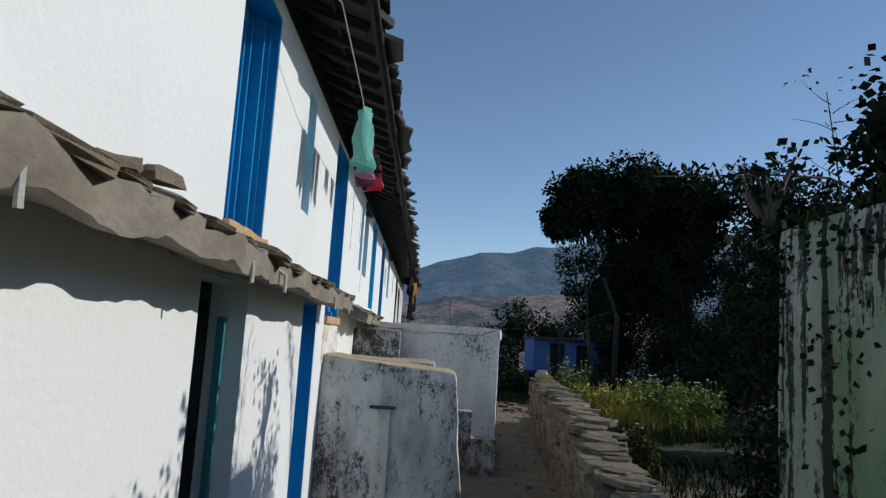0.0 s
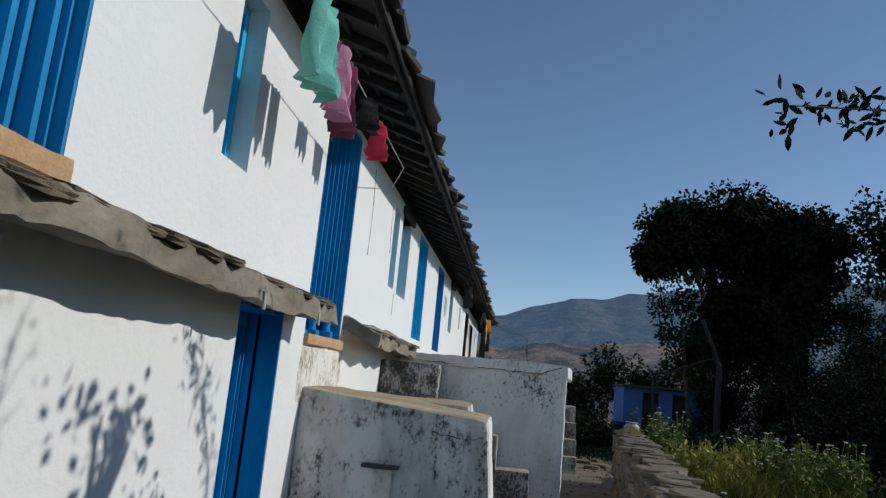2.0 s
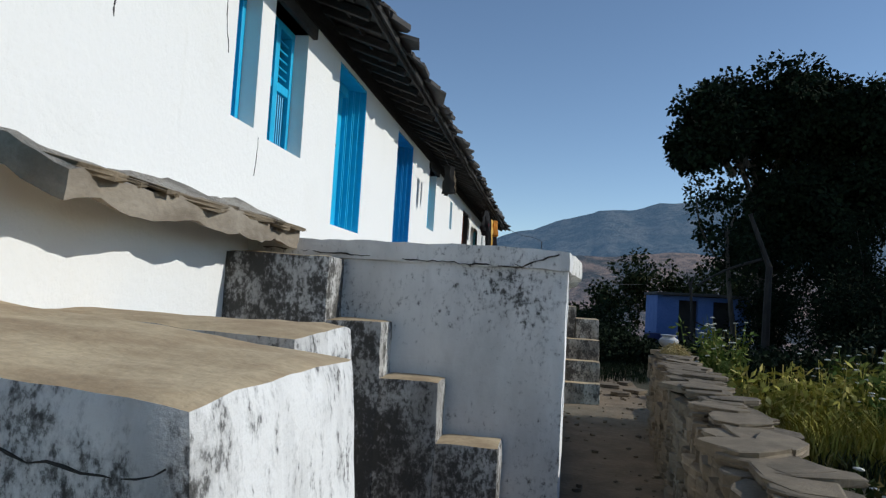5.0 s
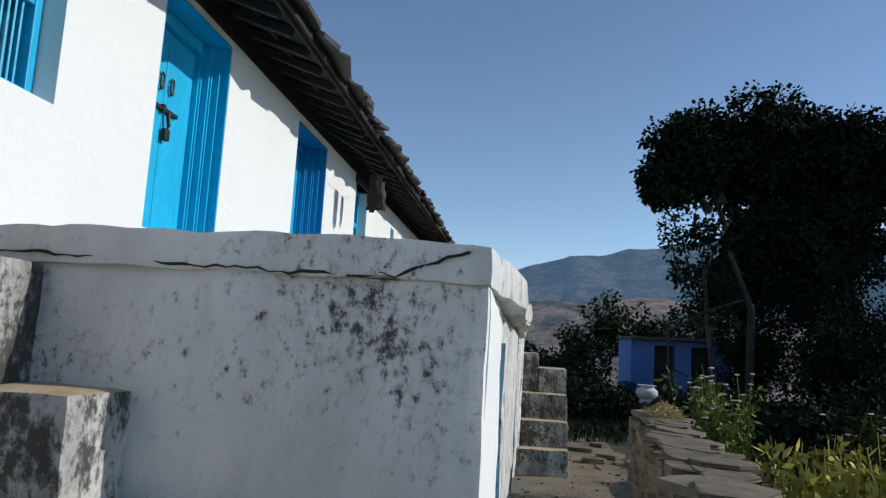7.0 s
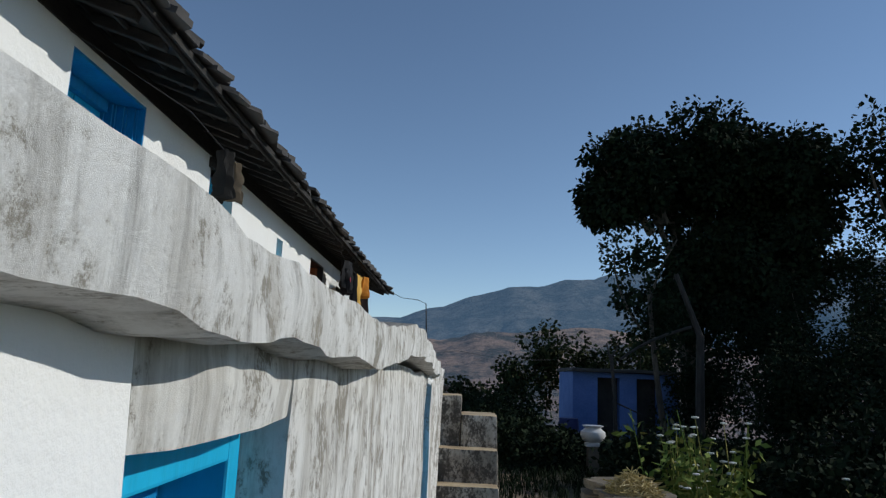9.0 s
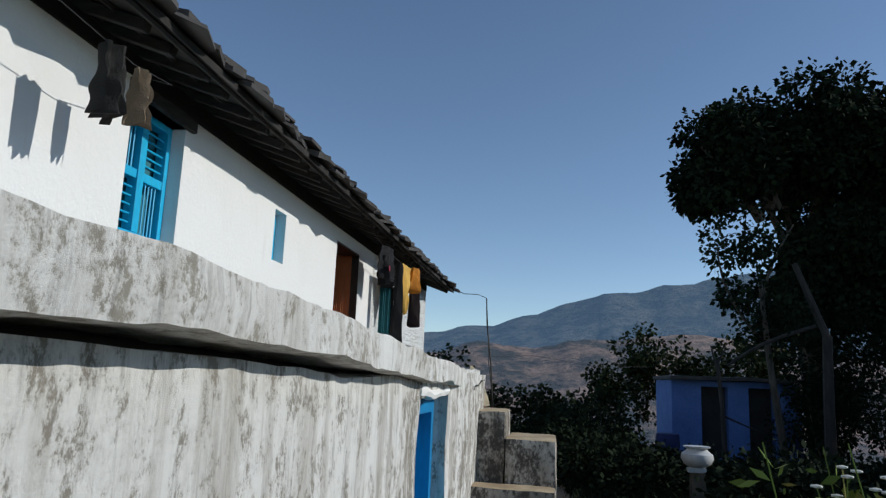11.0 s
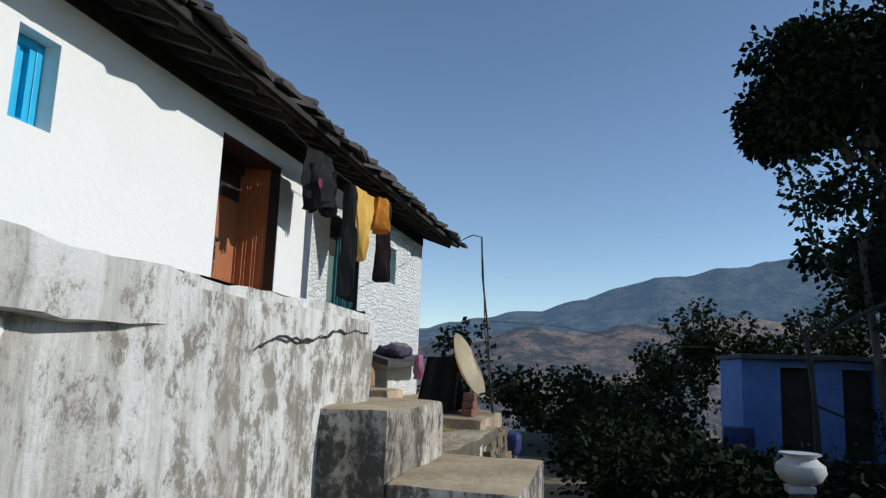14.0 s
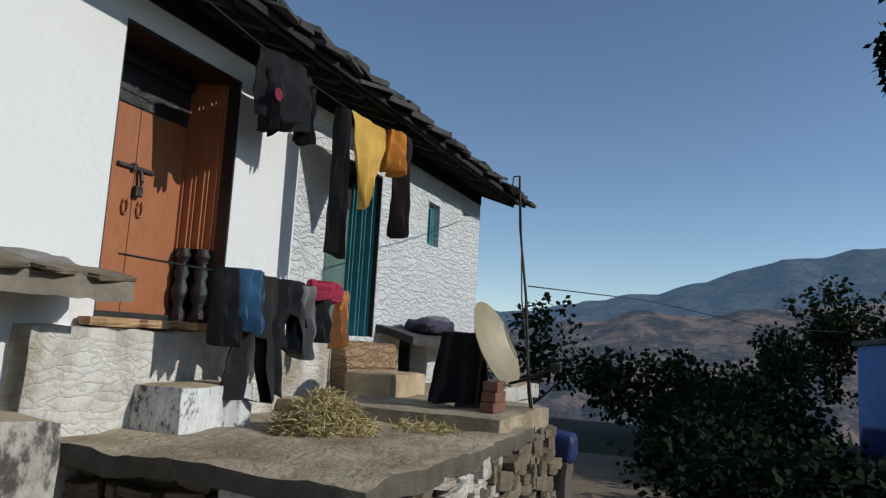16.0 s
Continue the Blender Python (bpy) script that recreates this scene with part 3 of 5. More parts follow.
def panelled_door(name, dims, frame_mat, leaf_mat, label, reeds=7, recess=0.2, wide=0.11, handle=True, carved=None, rings=-0.24, outer=0.05, x=W, lining=None):
    """A plank door set back in the thick wall between jambs of stepped reeded strips."""
    y0, y1, z0, z1 = dims
    d = thing(name, label, "door", kind="structure")
    xl = x - recess
    # A dark lining puts the shade of head and reveals into their colour.
    part("frame", boxes((xl - 0.06, y0 + wide, z1 - 0.10, xl + 0.05, y1 - wide, z1), (xl - 0.06, y0 + wide, z0, xl + 0.04, y1 - wide, z0 + 0.05), bevel=0.006), lining or frame_mat, d)
    part("lining", boxes((xl, y0, z1 - 0.02, x - 0.004, y1, z1), (xl, y1 - 0.012, z0, x - 0.004, y1, z1 - 0.02), (xl, y0, z0, x - 0.004, y0 + 0.012, z1 - 0.02)), lining or frame_mat, d)
    # Black panel added over the leaf's top, standing for the eave's shade.
    if lining:
        part("head_shade", boxes((xl - 0.05, y0 + 0.012, z1 - 0.34, xl + 0.012, y1 - 0.012, z1 - 0.02), bevel=0.004), lining, d, "black panel painted in for the shade at the door head")
    tall = carved is M_CARVED
    lo = z0 + (0.50 if tall else 0.24 if carved else 0.0)
    for edge, way in ((y1, -1), (y0, 1)):
        bm = bmesh.new()
        stepped_jamb(bm, edge, way, lo, z1, x - outer, xl + 0.02, wide, reeds)
        part("reeded_jamb", bm, frame_mat, d)
        if carved:
            for k in range(2):
                f = 0.25 + 0.5 * k
                px, py = x - outer + (xl + 0.02 - x + outer) * f - 0.01, edge + way * wide * f
                bm = bmesh.new()
                rad = (0.030, 0.046, 0.030, 0.050, 0.054, 0.034, 0.046, 0.030, 0.05, 0.03)
                n = 10 if tall else 6
                tube(bm, [(px, py, z0 + (lo - z0) * q / (n - 1)) for q in range(n)], [r * (1.2 if tall else 0.9) for r in rad[:n]], 10)
                box(bm, px - 0.05, py - 0.045, z0, px + 0.05, py + 0.045, z0 + 0.06, 0.006)
                part("carved_post", bm, carved, d, "carved lower post", True)
            part("jamb_back", boxes((xl - 0.06, min(edge, edge + way * wide), z0, xl + 0.02, max(edge, edge + way * wide), lo)), carved, d)
    half = (y0 + y1) / 2
    for a, b in ((y0 + wide * 0.8, half - 0.003), (half + 0.003, y1 - wide * 0.8)):
        part("leaf", boxes((xl - 0.05, a, z0 + 0.045, xl, b, z1 - 0.095), bevel=0.004), leaf_mat, d)
    if handle:
        iron = M_IRON if leaf_mat is not M_BROWN else M_CARVED
        hz = z0 + (z1 - z0) * 0.56
        bm = boxes((xl, half - 0.15, hz, xl + 0.022, half + 0.15, hz + 0.024), (xl, half - 0.04, hz - 0.012, xl + 0.03, half - 0.01, hz + 0.036), bevel=0.003)
        part("bolt", bm, iron, d, "iron sliding bolt")
        bm = tube(bmesh.new(), [(xl + 0.026, half + 0.02, hz), (xl + 0.034, half + 0.03, hz - 0.07), (xl + 0.028, half + 0.015, hz - 0.15)], 0.013, 7)
        box(bm, xl + 0.01, half - 0.012, hz - 0.17, xl + 0.042, half + 0.042, hz - 0.10, 0.006)
        part("padlock", bm, iron, d, "hanging hasp and padlock")
        for q in (-0.06, 0.06):
            pts = [(xl + 0.014, half + q + 0.022 * math.cos(a), hz + rings + 0.05 * math.sin(a)) for a in [2 * math.pi * k / 10 for k in range(11)]]
            part("ring_pull", tube(bmesh.new(), pts, 0.007, 6, False), M_BROWN if leaf_mat is M_BROWN else M_IRON, d, "hanging ring pull")
    return d


d1 = panelled_door("door_1", DOORS["d1"], M_BLUE, M_CYAN, "bright blue plank door in a moulded blue frame", 4, 0.20, 0.12, handle=False)
part("latch", boxes((W - 0.20, 3.50, 2.30, W - 0.17, 3.58, 2.32), (W - 0.195, 3.56, 2.24, W - 0.175, 3.575, 2.31)), M_IRON, d1)
d2 = panelled_door("door_2", DOORS["d2"], M_BLUE, M_CYAN, "bright blue door with reeded and carved blue posts", 13, 0.24, 0.17, handle=False, carved=M_BLUE)
d3 = panelled_door("door_3", DOORS["d3"], M_CYAN, M_CYAN, "bright blue plank door with bolt and ring pulls", 6, 0.20, 0.11, rings=0.17)
d3b = panelled_door("door_4", DOORS["d3b"], M_BLUE, M_CYAN, "blue plank door in a deep reeded frame", 7, 0.24, 0.15, handle=False)
d4 = panelled_door("door_5", DOORS["d4"], M_BROWN, M_BROWN, "red-brown plank door with black carved lower posts", 7, 0.35, 0.11, carved=M_CARVED, outer=0.10, lining=M_CARVED)
d5 = panelled_door("door_6", DOORS["d5"], M_DULLBLUE, M_GREENDOOR, "grey-green door in a reeded teal frame", 6, 0.28, 0.12, handle=False, lining=M_WOOD)
for nm, key, z in (("door_sill", "d1", 0.03), ("door_sill", "d4", 0.04), ("door_sill", "d2", 0.02)):
    a, b, c, _ = DOORS[key]
    bmx = worn(W - 0.25, a - 0.01, c - 0.07, W + 0.035, b + 0.01, c + z * 0.2, 0.05, 0.008, 6, 0.012)
    tagged(structure("trim_sill", bmx, M_MUD, "ochre mud door sill"))


def barred_window(name, dims, mat, label, mullion=True, bars=8, recess=0.13, split=0.5):
    """A small set-back window: frame, cross rail, centre post and iron bars over dark shutters."""
    y0, y1, z0, z1 = dims
    w = thing(name, label, "window", kind="structure")
    x = W - recess
    zm = z0 + (z1 - z0) * split
    part("window_frame", boxes((x - 0.05, y0, z0, x + 0.03, y0 + 0.05, z1), (x - 0.05, y1 - 0.05, z0, x + 0.03, y1, z1),
                               (x - 0.05, y0 + 0.05, z1 - 0.05, x + 0.03, y1 - 0.05, z1), (x - 0.05, y0 + 0.05, z0, x + 0.03, y1 - 0.05, z0 + 0.05), bevel=0.005), mat, w)
    if mullion:
        ym = (y0 + y1) / 2
        part("centre_post", boxes((x - 0.04, ym - 0.035, z0 + 0.05, x + 0.035, ym + 0.035, z1 - 0.05), bevel=0.004), mat, w)
        part("cross_rail", boxes((x - 0.04, y0 + 0.05, zm - 0.03, x + 0.025, ym - 0.035, zm + 0.03), (x - 0.04, ym + 0.035, zm - 0.03, x + 0.025, y1 - 0.05, zm + 0.03), bevel=0.004), mat, w)
        for half, (a, b) in enumerate(((y0 + 0.05, ym - 0.035), (ym + 0.035, y1 - 0.05))):
            for c, d, upright in ((z0 + 0.05, zm - 0.03, half == 1), (zm + 0.03, z1 - 0.05, half == 0)):
                bm = bmesh.new()
                if upright:
                    for i in range(1, 6):
                        yy = a + (b - a) * i / 6
                        tube(bm, [(x, yy, c), (x, yy, d)], 0.007, 6)
                else:
                    for i in range(1, 6):
                        zz = c + (d - c) * i / 6
                        tube(bm, [(x, a, zz), (x, b, zz)], 0.007, 6)
                part("iron_bars", bm, M_CYAN, w)
    else:
        bm = bmesh.new()
        moulding(bm, y0 + 0.05, y1 - 0.05, z0 + 0.05, z1 - 0.05, x - 0.05, bars, 0.03)
        part("shutter", bm, mat, w)
    part("backing", boxes((x - 0.10, y0, z0, x - 0.07, y1, z1)), M_DULLBLUE, w, "dark blue inner shutter")
    return w


barred_window("window_1", WINDOWS["w1"], M_CYAN, "narrow shuttered blue window in a white wall", False, 5, 0.13)
barred_window("window_2", WINDOWS["w2a"], M_CYAN, "narrow blue window with closed shutters", False, 5, 0.13)
barred_window("window_3", WINDOWS["w2b"], M_CYAN, "blue window with cross frame and iron bars")
barred_window("window_4", WINDOWS["w4"], M_CYAN, "blue window with cross frame and iron bars under a timber lintel")
barred_window("window_5", WINDOWS["sw"], M_CYAN, "small faded blue shuttered window", False, 4, 0.13)
barred_window("window_6", WINDOWS["w6"], M_DULLBLUE, "small faded teal window in rubble wall", False, 4, 0.10)
for key in ("w2b", "w4"):
    a, b, c, d = WINDOWS[key]
    structure("trim_lintel", boxes((W - 0.2, a - 0.06, d, W + 0.035, b + 0.10, d + 0.09), bevel=0.01), M_WOOD, "dark timber window lintel")


def low_door(name, dims, frame_mat, leaf_mat, label, x=W, recess=0.22, inner=0.10, frame_w=0.06, reveal=True):
    y0, y1, z0, z1 = dims
    d = thing(name, label, "door", kind="structure")
    xx = x - recess
    part("frame", boxes((xx - 0.05, y0, z0, xx + inner, y0 + frame_w, z1), (xx - 0.05, y1 - frame_w, z0, xx + inner, y1, z1),
                        (xx - 0.05, y0 + frame_w, z1 - 0.08, xx + inner, y1 - frame_w, z1), bevel=0.006), frame_mat, d)
    mid = (y0 + y1) / 2
    for a, b in ((y0 + frame_w + 0.004, mid - 0.004), (mid + 0.004, y1 - frame_w - 0.004)):
        part("leaf", boxes((xx - 0.045, a, z0 + 0.02, xx - 0.01, b, z1 - 0.085), bevel=0.004), leaf_mat, d)
    part("cover_strip", boxes((xx - 0.01, mid - 0.02, z0 + 0.02, xx + 0.015, mid + 0.02, z1 - 0.09)), leaf_mat, d)
    return d


la = low_door("door_7", LOWER["la"], M_WOOD, M_DULLBLUE, "low faded teal door deep in a dark doorway", W, 0.24, 0.06, 0.05)
part("door_post", boxes((W - 0.13, 3.69, 0.04, W - 0.09, 3.728, 1.66), bevel=0.005), M_DULLBLUE, la, "faded teal door post")
panelled_door("door_8", LOWER["lb"], M_BLUE, M_CYAN, "low blue door of the ground floor", 4, 0.24, 0.06, handle=False, outer=0.13)
low_door("door_9", LOWER["lc"], M_WOOD, M_WOOD, "low dark timber door under a slab eave", W, 0.2)
low_door("door_10", LOWER["ld"], M_WOOD, M_WOOD, "low dark door opening with timber posts", W, 0.3)

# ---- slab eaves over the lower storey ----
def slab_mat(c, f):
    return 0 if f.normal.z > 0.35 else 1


def droop(x_edge, fall=0.11):
    def w(p):
        p.z -= fall * max(0.0, (p.x - W) / (x_edge - W)) ** 1.0
        return p
    return w


def slab_eave(y0, y1, x_edge, top, seed, fall=0.11):
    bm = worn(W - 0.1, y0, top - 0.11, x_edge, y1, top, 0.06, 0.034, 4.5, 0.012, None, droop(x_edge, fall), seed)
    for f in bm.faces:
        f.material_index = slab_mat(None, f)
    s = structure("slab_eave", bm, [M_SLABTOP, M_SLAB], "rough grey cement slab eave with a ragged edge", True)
    return s


SLABS = [(slab_eave(-6.5, 6.22, -0.72, 1.97, 0.0, 0.06), -2.0, 6.2, -0.72, 1.915), (slab_eave(7.40, 9.42, -0.70, 1.96, 4.0), 7.45, 9.4, -0.70, 1.86), (slab_eave(17.85, 19.62, -0.55, 1.87, 9.0), 17.9, 19.6, -0.55, 1.77)]
structure("slab_awning", worn(W - 0.1, 23.1, 1.60, -0.60, 25.7, 1.68, 0.12, 0.02, 4, 0.02, None, droop(-0.6), 2.0), M_SLATE, "dark slate awning over a low door", True)
rng = random.Random(9)
for k, (x, y, z, s) in enumerate(((-0.84, 1.78, 1.955, 0.065), (-0.79, 1.90, 1.945, 0.06))):
    st = solid("loose_stone", worn(-s, -s * 0.7, -s * 0.35, s, s * 0.7, s * 0.45, 0.06, 0.03, 7, 0.03, None, None, k), M_STONE, "loose grey stone lying on the slab eave", "stone", smooth=True)
    st.matrix_basis = pose(x, y, z + 0.02, 0, 14 - 20 * k, 30 + 50 * k)
for y, x in ((-0.2, -0.74), (1.2, -0.74), (2.62, -0.74), (3.15, -0.73), (4.9, -0.74), (5.7, -0.73)):
    solid("rag_strip", tube(bmesh.new(), [(x - 0.02, y, 1.87), (x + 0.022, y + 0.01, 1.84), (x + 0.022, y + 0.015, 1.77)], 0.008, 5), M_ROPE, "pale rag strip hanging from the slab edge", "rag", "rag strips")

# ---- first platform in front of the second door ----
def plat_warp(p):
    p.z += (0.085 * (0.17 - p.x) if p.z > 0.9 else 0.0)
    if p.x > 0.0:
        p.x += 0.09 * (1.3 - p.z)
    return p


def topped(bm):
    bm.normal_update()
    for f in bm.faces:
        f.material_index = 0 if f.normal.z > 0.55 else 1
    return bm


structure("platform", topped(worn(W, 6.52, -0.1, 0.20, 7.52, 1.33, 0.06, 0.014, 2.6, 0.03, None, plat_warp)), [M_TREAD, M_BLOCK], "mouldy white plastered platform with a mud top", True)
structure("platform_step", topped(worn(W, 7.50, -0.1, 0.02, 8.15, 1.385, 0.09, 0.018, 2.6, 0.04, None, None, 3)), [M_TREAD, M_BLOCK], "low mud-topped step of the platform", True)
structure("plinth_step", worn(W - 0.04, 6.40, 1.30, W + 0.008, 7.50, 1.72, 0.06, 0.012, 3, 0.03), M_BASEWHITE, "stained plaster under the second door", True)

structure("pilaster", worn(-0.50, 6.485, -0.05, -0.36, 6.54, 0.985, 0.05, 0.006, 4, 0.01), M_BASEWHITE, "shallow plaster pilaster on the platform", True)
structure("ledge", worn(-0.55, 6.455, 0.985, -0.32, 6.54, 1.012, 0.05, 0.008, 6, 0.008), M_SLATE, "small slate ledge on the platform face", True)
# ---- terrace block with its stairs ----
def face_warp(p):
    if p.z > 1.5 and 10.95 < p.y < 15.1:
        p.z += 0.03 * max(0.0, min(1.0, 13.6 - p.y)) + 0.02 * noise.noise(Vector((5.0, p.y * 2.4, 0)))
    if p.x > 0.5:
        p.x += (p.y - 9.42) * 0.016 + 0.056 * max(0.0, min(1.0, (p.y - 16.1) / 0.35))
    return p


LOWD = {"ta": (10.32, 10.92, 0.03, 1.55), "tb": (15.11, 15.97, 0.03, 1.53)}
structure("terrace_front", topped(worn(-0.99, 9.42, -0.1, 0.866, 9.50, 1.70, 0.06, 0.010, 2.4, 0.025, None, None, 61)), [M_SLABTOP, M_BLOCKSIDE, M_WHITE], "mould-speckled white plaster front of the terrace", True)
for p in bpy.data.objects["terrace_front"].data.polygons:
    if p.normal.x > 0.7:
        p.material_index = 2
for y0, y1 in ((9.45, 10.32), (10.92, 15.11), (15.97, 17.46)):
    mat = M_BLOCKSIDE if y0 < 10 else M_FLAKE
    structure("terrace_wall", worn(-0.99 if y0 < 10 else 0.45, y0, -0.1, 0.87, y1, 1.69 if y0 < 10 or y0 > 15.5 else 1.645, 0.07, 0.012, 2.2, 0.010, None, face_warp, y0), [mat, M_WHITE], "weathered whitewashed terrace wall", True)
    if y0 < 10:
        for p in bpy.data.objects["terrace_wall"].data.polygons:
            p.material_index = 1 if p.normal.x > 0.7 else 0
for y0, y1 in ((10.32, 10.92), (15.11, 15.97)):
    structure("terrace_lintel", worn(0.45, y0, 1.535, 0.872, y1, 1.665, 0.1, 0.012, 3, 0.02, None, face_warp, y0), M_FLAKE, "whitewashed lintel over a low door", True)
structure("lintel_lip", worn(0.90, 15.08, 1.55, 0.985, 16.0, 1.612, 0.04, 0.014, 4, 0.03, None, lambda p: Vector((p.x, p.y, p.z - 0.02 * math.sin((p.y - 15.0) * 3.0))), 77), M_WHITE, "smooth white plaster lip over the low blue door", True)
structure("terrace_far_wall", worn(-1.0, 17.11, -0.1, 0.45, 17.46, 1.64, 0.12, 0.012, 2.2, 0.02), M_FLAKE, "weathered far wall of the terrace", True)


SLAB_TOP = ((9.3, 1.80), (10.0, 1.775), (11.4, 1.745), (12.3, 1.795), (13.5, 1.795), (14.7, 1.745), (15.6, 1.72), (16.4, 1.705), (17.6, 1.725))


def slab_drop(y):
    for (a, u), (b, v) in zip(SLAB_TOP, SLAB_TOP[1:]):
        if y <= b:
            return u + (v - u) * max(0.0, (y - a) / (b - a)) - 1.80
    return SLAB_TOP[-1][1] - 1.80


def slab_warp(p):
    if p.x > 0.5:
        p.x += min(p.y - 9.42, 3.4) * 0.036 + 0.03 * noise.noise(Vector((1.7, p.y * 1.9, 0))) * min(1.0, max(0.0, 17 - p.y))
        p.x -= 0.045 * max(0.0, min(1.0, (9.75 - p.y) / 0.3))
        if p.x > 0.9:
            p.x -= (p.x - 1.008) * max(0.0, min(1.0, (p.y - 15.9) / 0.5))
    if p.z < 1.75 and p.x > 0.6:
        p.z += 0.03 * max(0.0, noise.noise(Vector((3.0, p.y * 2.6, 0))))
    p.z += slab_drop(p.y)
    return p


bm = worn(-1.0, 9.405, 1.69, 0.92, 17.48, 1.805, 0.055, 0.020, 2.9, 0.010, None, slab_warp, 6)
bm.normal_update()
for f in bm.faces:
    f.material_index = 0 if f.normal.z > 0.55 else (1 if f.calc_center_median().y < 9.6 else 2)
structure("terrace_slab", bm, [M_SLABTOP, M_BLOCKSIDE, M_FLAKESLAB], "cracked cement terrace slab with a ragged overhang", True)
# Filler block coloured near-black, so the gap's shade is painted in.
structure("terrace_core", boxes((-0.9, 9.9, 1.50, 0.78, 17.38, 1.69)), M_DARK, "dark filler for the shaded gap below the terrace slab")
low_door("door_11", LOWD["ta"], M_CYAN, M_BLUE, "low blue door in the terrace wall", 0.87, 0.16, 0.10)
low_door("door_12", LOWD["tb"], M_BLUE, M_CYAN, "low bright blue door with a blue frame", 0.96, 0.20, 0.13, 0.07)

STEPS_A = [(-1.0, -0.41, 1.69), (-0.41, -0.10, 1.355), (-0.10, 0.22, 1.065), (0.22, 0.55, 0.755), (0.55, 0.86, 0.43)]
stair_a = thing("stairs", "plastered mouldy outside stairs with mud treads", "stairs", kind="structure")
for k, (a, b, z) in enumerate(STEPS_A):
    part("step", topped(worn(a - 0.012, 9.13, -0.1, b, 9.43, z, 0.045, 0.008, 4, 0.02, None, None, k)), [M_TREAD, M_MOULD], stair_a, "", True)
stair_b = thing("stairs_far", "plastered mouldy corner stairs with mud treads", "stairs", kind="structure")
for k, (x0, y0, x1, y1, z) in enumerate(((0.93, 17.02, 1.25, 17.76, 1.425), (1.25, 17.0, 1.62, 17.76, 1.24), (0.97, 16.75, 1.62, 17.01, 0.93), (0.97, 16.50, 1.62, 16.76, 0.62), (0.97, 16.25, 1.62, 16.51, 0.31))):
    part("step", topped(worn(x0, y0, -0.1, x1, y1, z, 0.05, 0.009, 4, 0.02, None, None, 20 + k)), [M_TREAD, M_STAIRB], stair_b, "", True)

def crack(points, r=0.005, label="thin dark crack in the plaster"):
    """A dark crack that wanders from point to point along a face."""
    rnd = random.Random(int(points[0][1] * 100))
    pts = []
    for a, b in zip(points, points[1:]):
        n = max(2, int((Vector(b) - Vector(a)).length / 0.03))
        for i in range(n):
            pts.append(Vector(a).lerp(Vector(b), i / n) + Vector([rnd.uniform(-0.007, 0.007) if a[k] != b[k] or k == 2 else 0 for k in range(3)]))
    bm = bmesh.new()
    tube(bm, pts, [r * rnd.uniform(0.3, 1.3) for _ in pts], 5)
    return structure("crack", bm, M_CRACK, label)


crack([(-0.9, 9.404, 1.735), (-0.4, 9.404, 1.715), (0.07, 9.404, 1.70), (0.32, 9.404, 1.695), (0.60, 9.404, 1.70), (0.72, 9.404, 1.74), (0.84, 9.404, 1.78)], 0.004)
crack([(1.056, 16.62, 1.58), (1.056, 16.72, 1.605), (1.056, 16.85, 1.60), (1.056, 17.1, 1.635), (1.056, 17.4, 1.655)], 0.004)
crack([(W + 0.001, 9.44, 2.38), (W + 0.001, 9.42, 2.22), (W + 0.001, 9.40, 2.12)], 0.003)
crack([(W + 0.001, 8.90, 3.2), (W + 0.001, 8.92, 2.9), (W + 0.001, 8.98, 2.7)], 0.003)
crack([(W + 0.001, 7.95, 3.3), (W + 0.001, 8.0, 2.8), (W + 0.001, 7.97, 2.5)], 0.004)
crack([(0.17, 6.519, 1.225), (0.05, 6.519, 1.20), (-0.08, 6.519, 1.22), (-0.17, 6.519, 1.24)], 0.003)

# ---- far courtyard terrace ----
structure("courtyard", worn(W - 0.02, 19.74, -0.1, 0.78, 22.45, 0.93, 0.11, 0.025, 3, 0.04, None, None, 31), M_WALLCORE, "dark rubble core of the courtyard terrace", True)
structure("courtyard_top", topped(worn(W - 0.02, 19.45, 0.89, 0.88, 22.0, 1.0, 0.07, 0.028, 3.4, 0.03, None, None, 32)), [M_COURT, M_WALLCORE], "mud and cement top of the courtyard with a ragged edge", True)
structure("courtyard_buttress", worn(0.16, 19.47, -0.1, 0.36, 19.80, 0.93, 0.06, 0.02, 4, 0.03, None, None, 34), M_BASE, "plastered buttress of the courtyard edge", True)
structure("courtyard_upper", topped(worn(W - 0.02, 21.35, 0.9, 0.80, 22.75, 1.09, 0.09, 0.02, 3, 0.03, None, None, 33)), [M_COURT, M_COURT], "slightly raised cement courtyard floor", True)
structure("courtyard_strip", topped(worn(W - 0.02, 22.74, 0.9, -0.1, 26.1, 1.085, 0.12, 0.02, 3, 0.03, None, None, 36)), [M_TREAD, M_BASE], "narrow cement strip along the house", True)
structure("courtyard_footing", worn(-0.9, 22.45, -0.1, 0.74, 22.68, 0.92, 0.15, 0.03, 3, 0.03), M_BASE, "rubble footing of the courtyard", True)
structure("strip_footing", worn(-0.9, 22.68, -0.1, -0.16, 26.0, 0.92, 0.2, 0.03, 3, 0.03), M_BASE, "rubble footing of the strip along the house", True)
structure("house_plinth", worn(W - 0.02, 19.35, -0.1, -0.86, 22.1, 1.53, 0.09, 0.016, 3, 0.03, None, None, 35), M_PLINTH, "stained whitewashed plinth of the house", True)
structure("mud_ramp", worn(W - 0.02, 22.1, 0.9, -0.70, 23.1, 1.50, 0.09, 0.02, 4, 0.05, None, lambda p: Vector((p.x - 0.18 * max(0, p.z - 1.2), p.y, p.z)), 37), M_MUDSTONE, "ochre mud-daubed stone ramp below the green door", True)
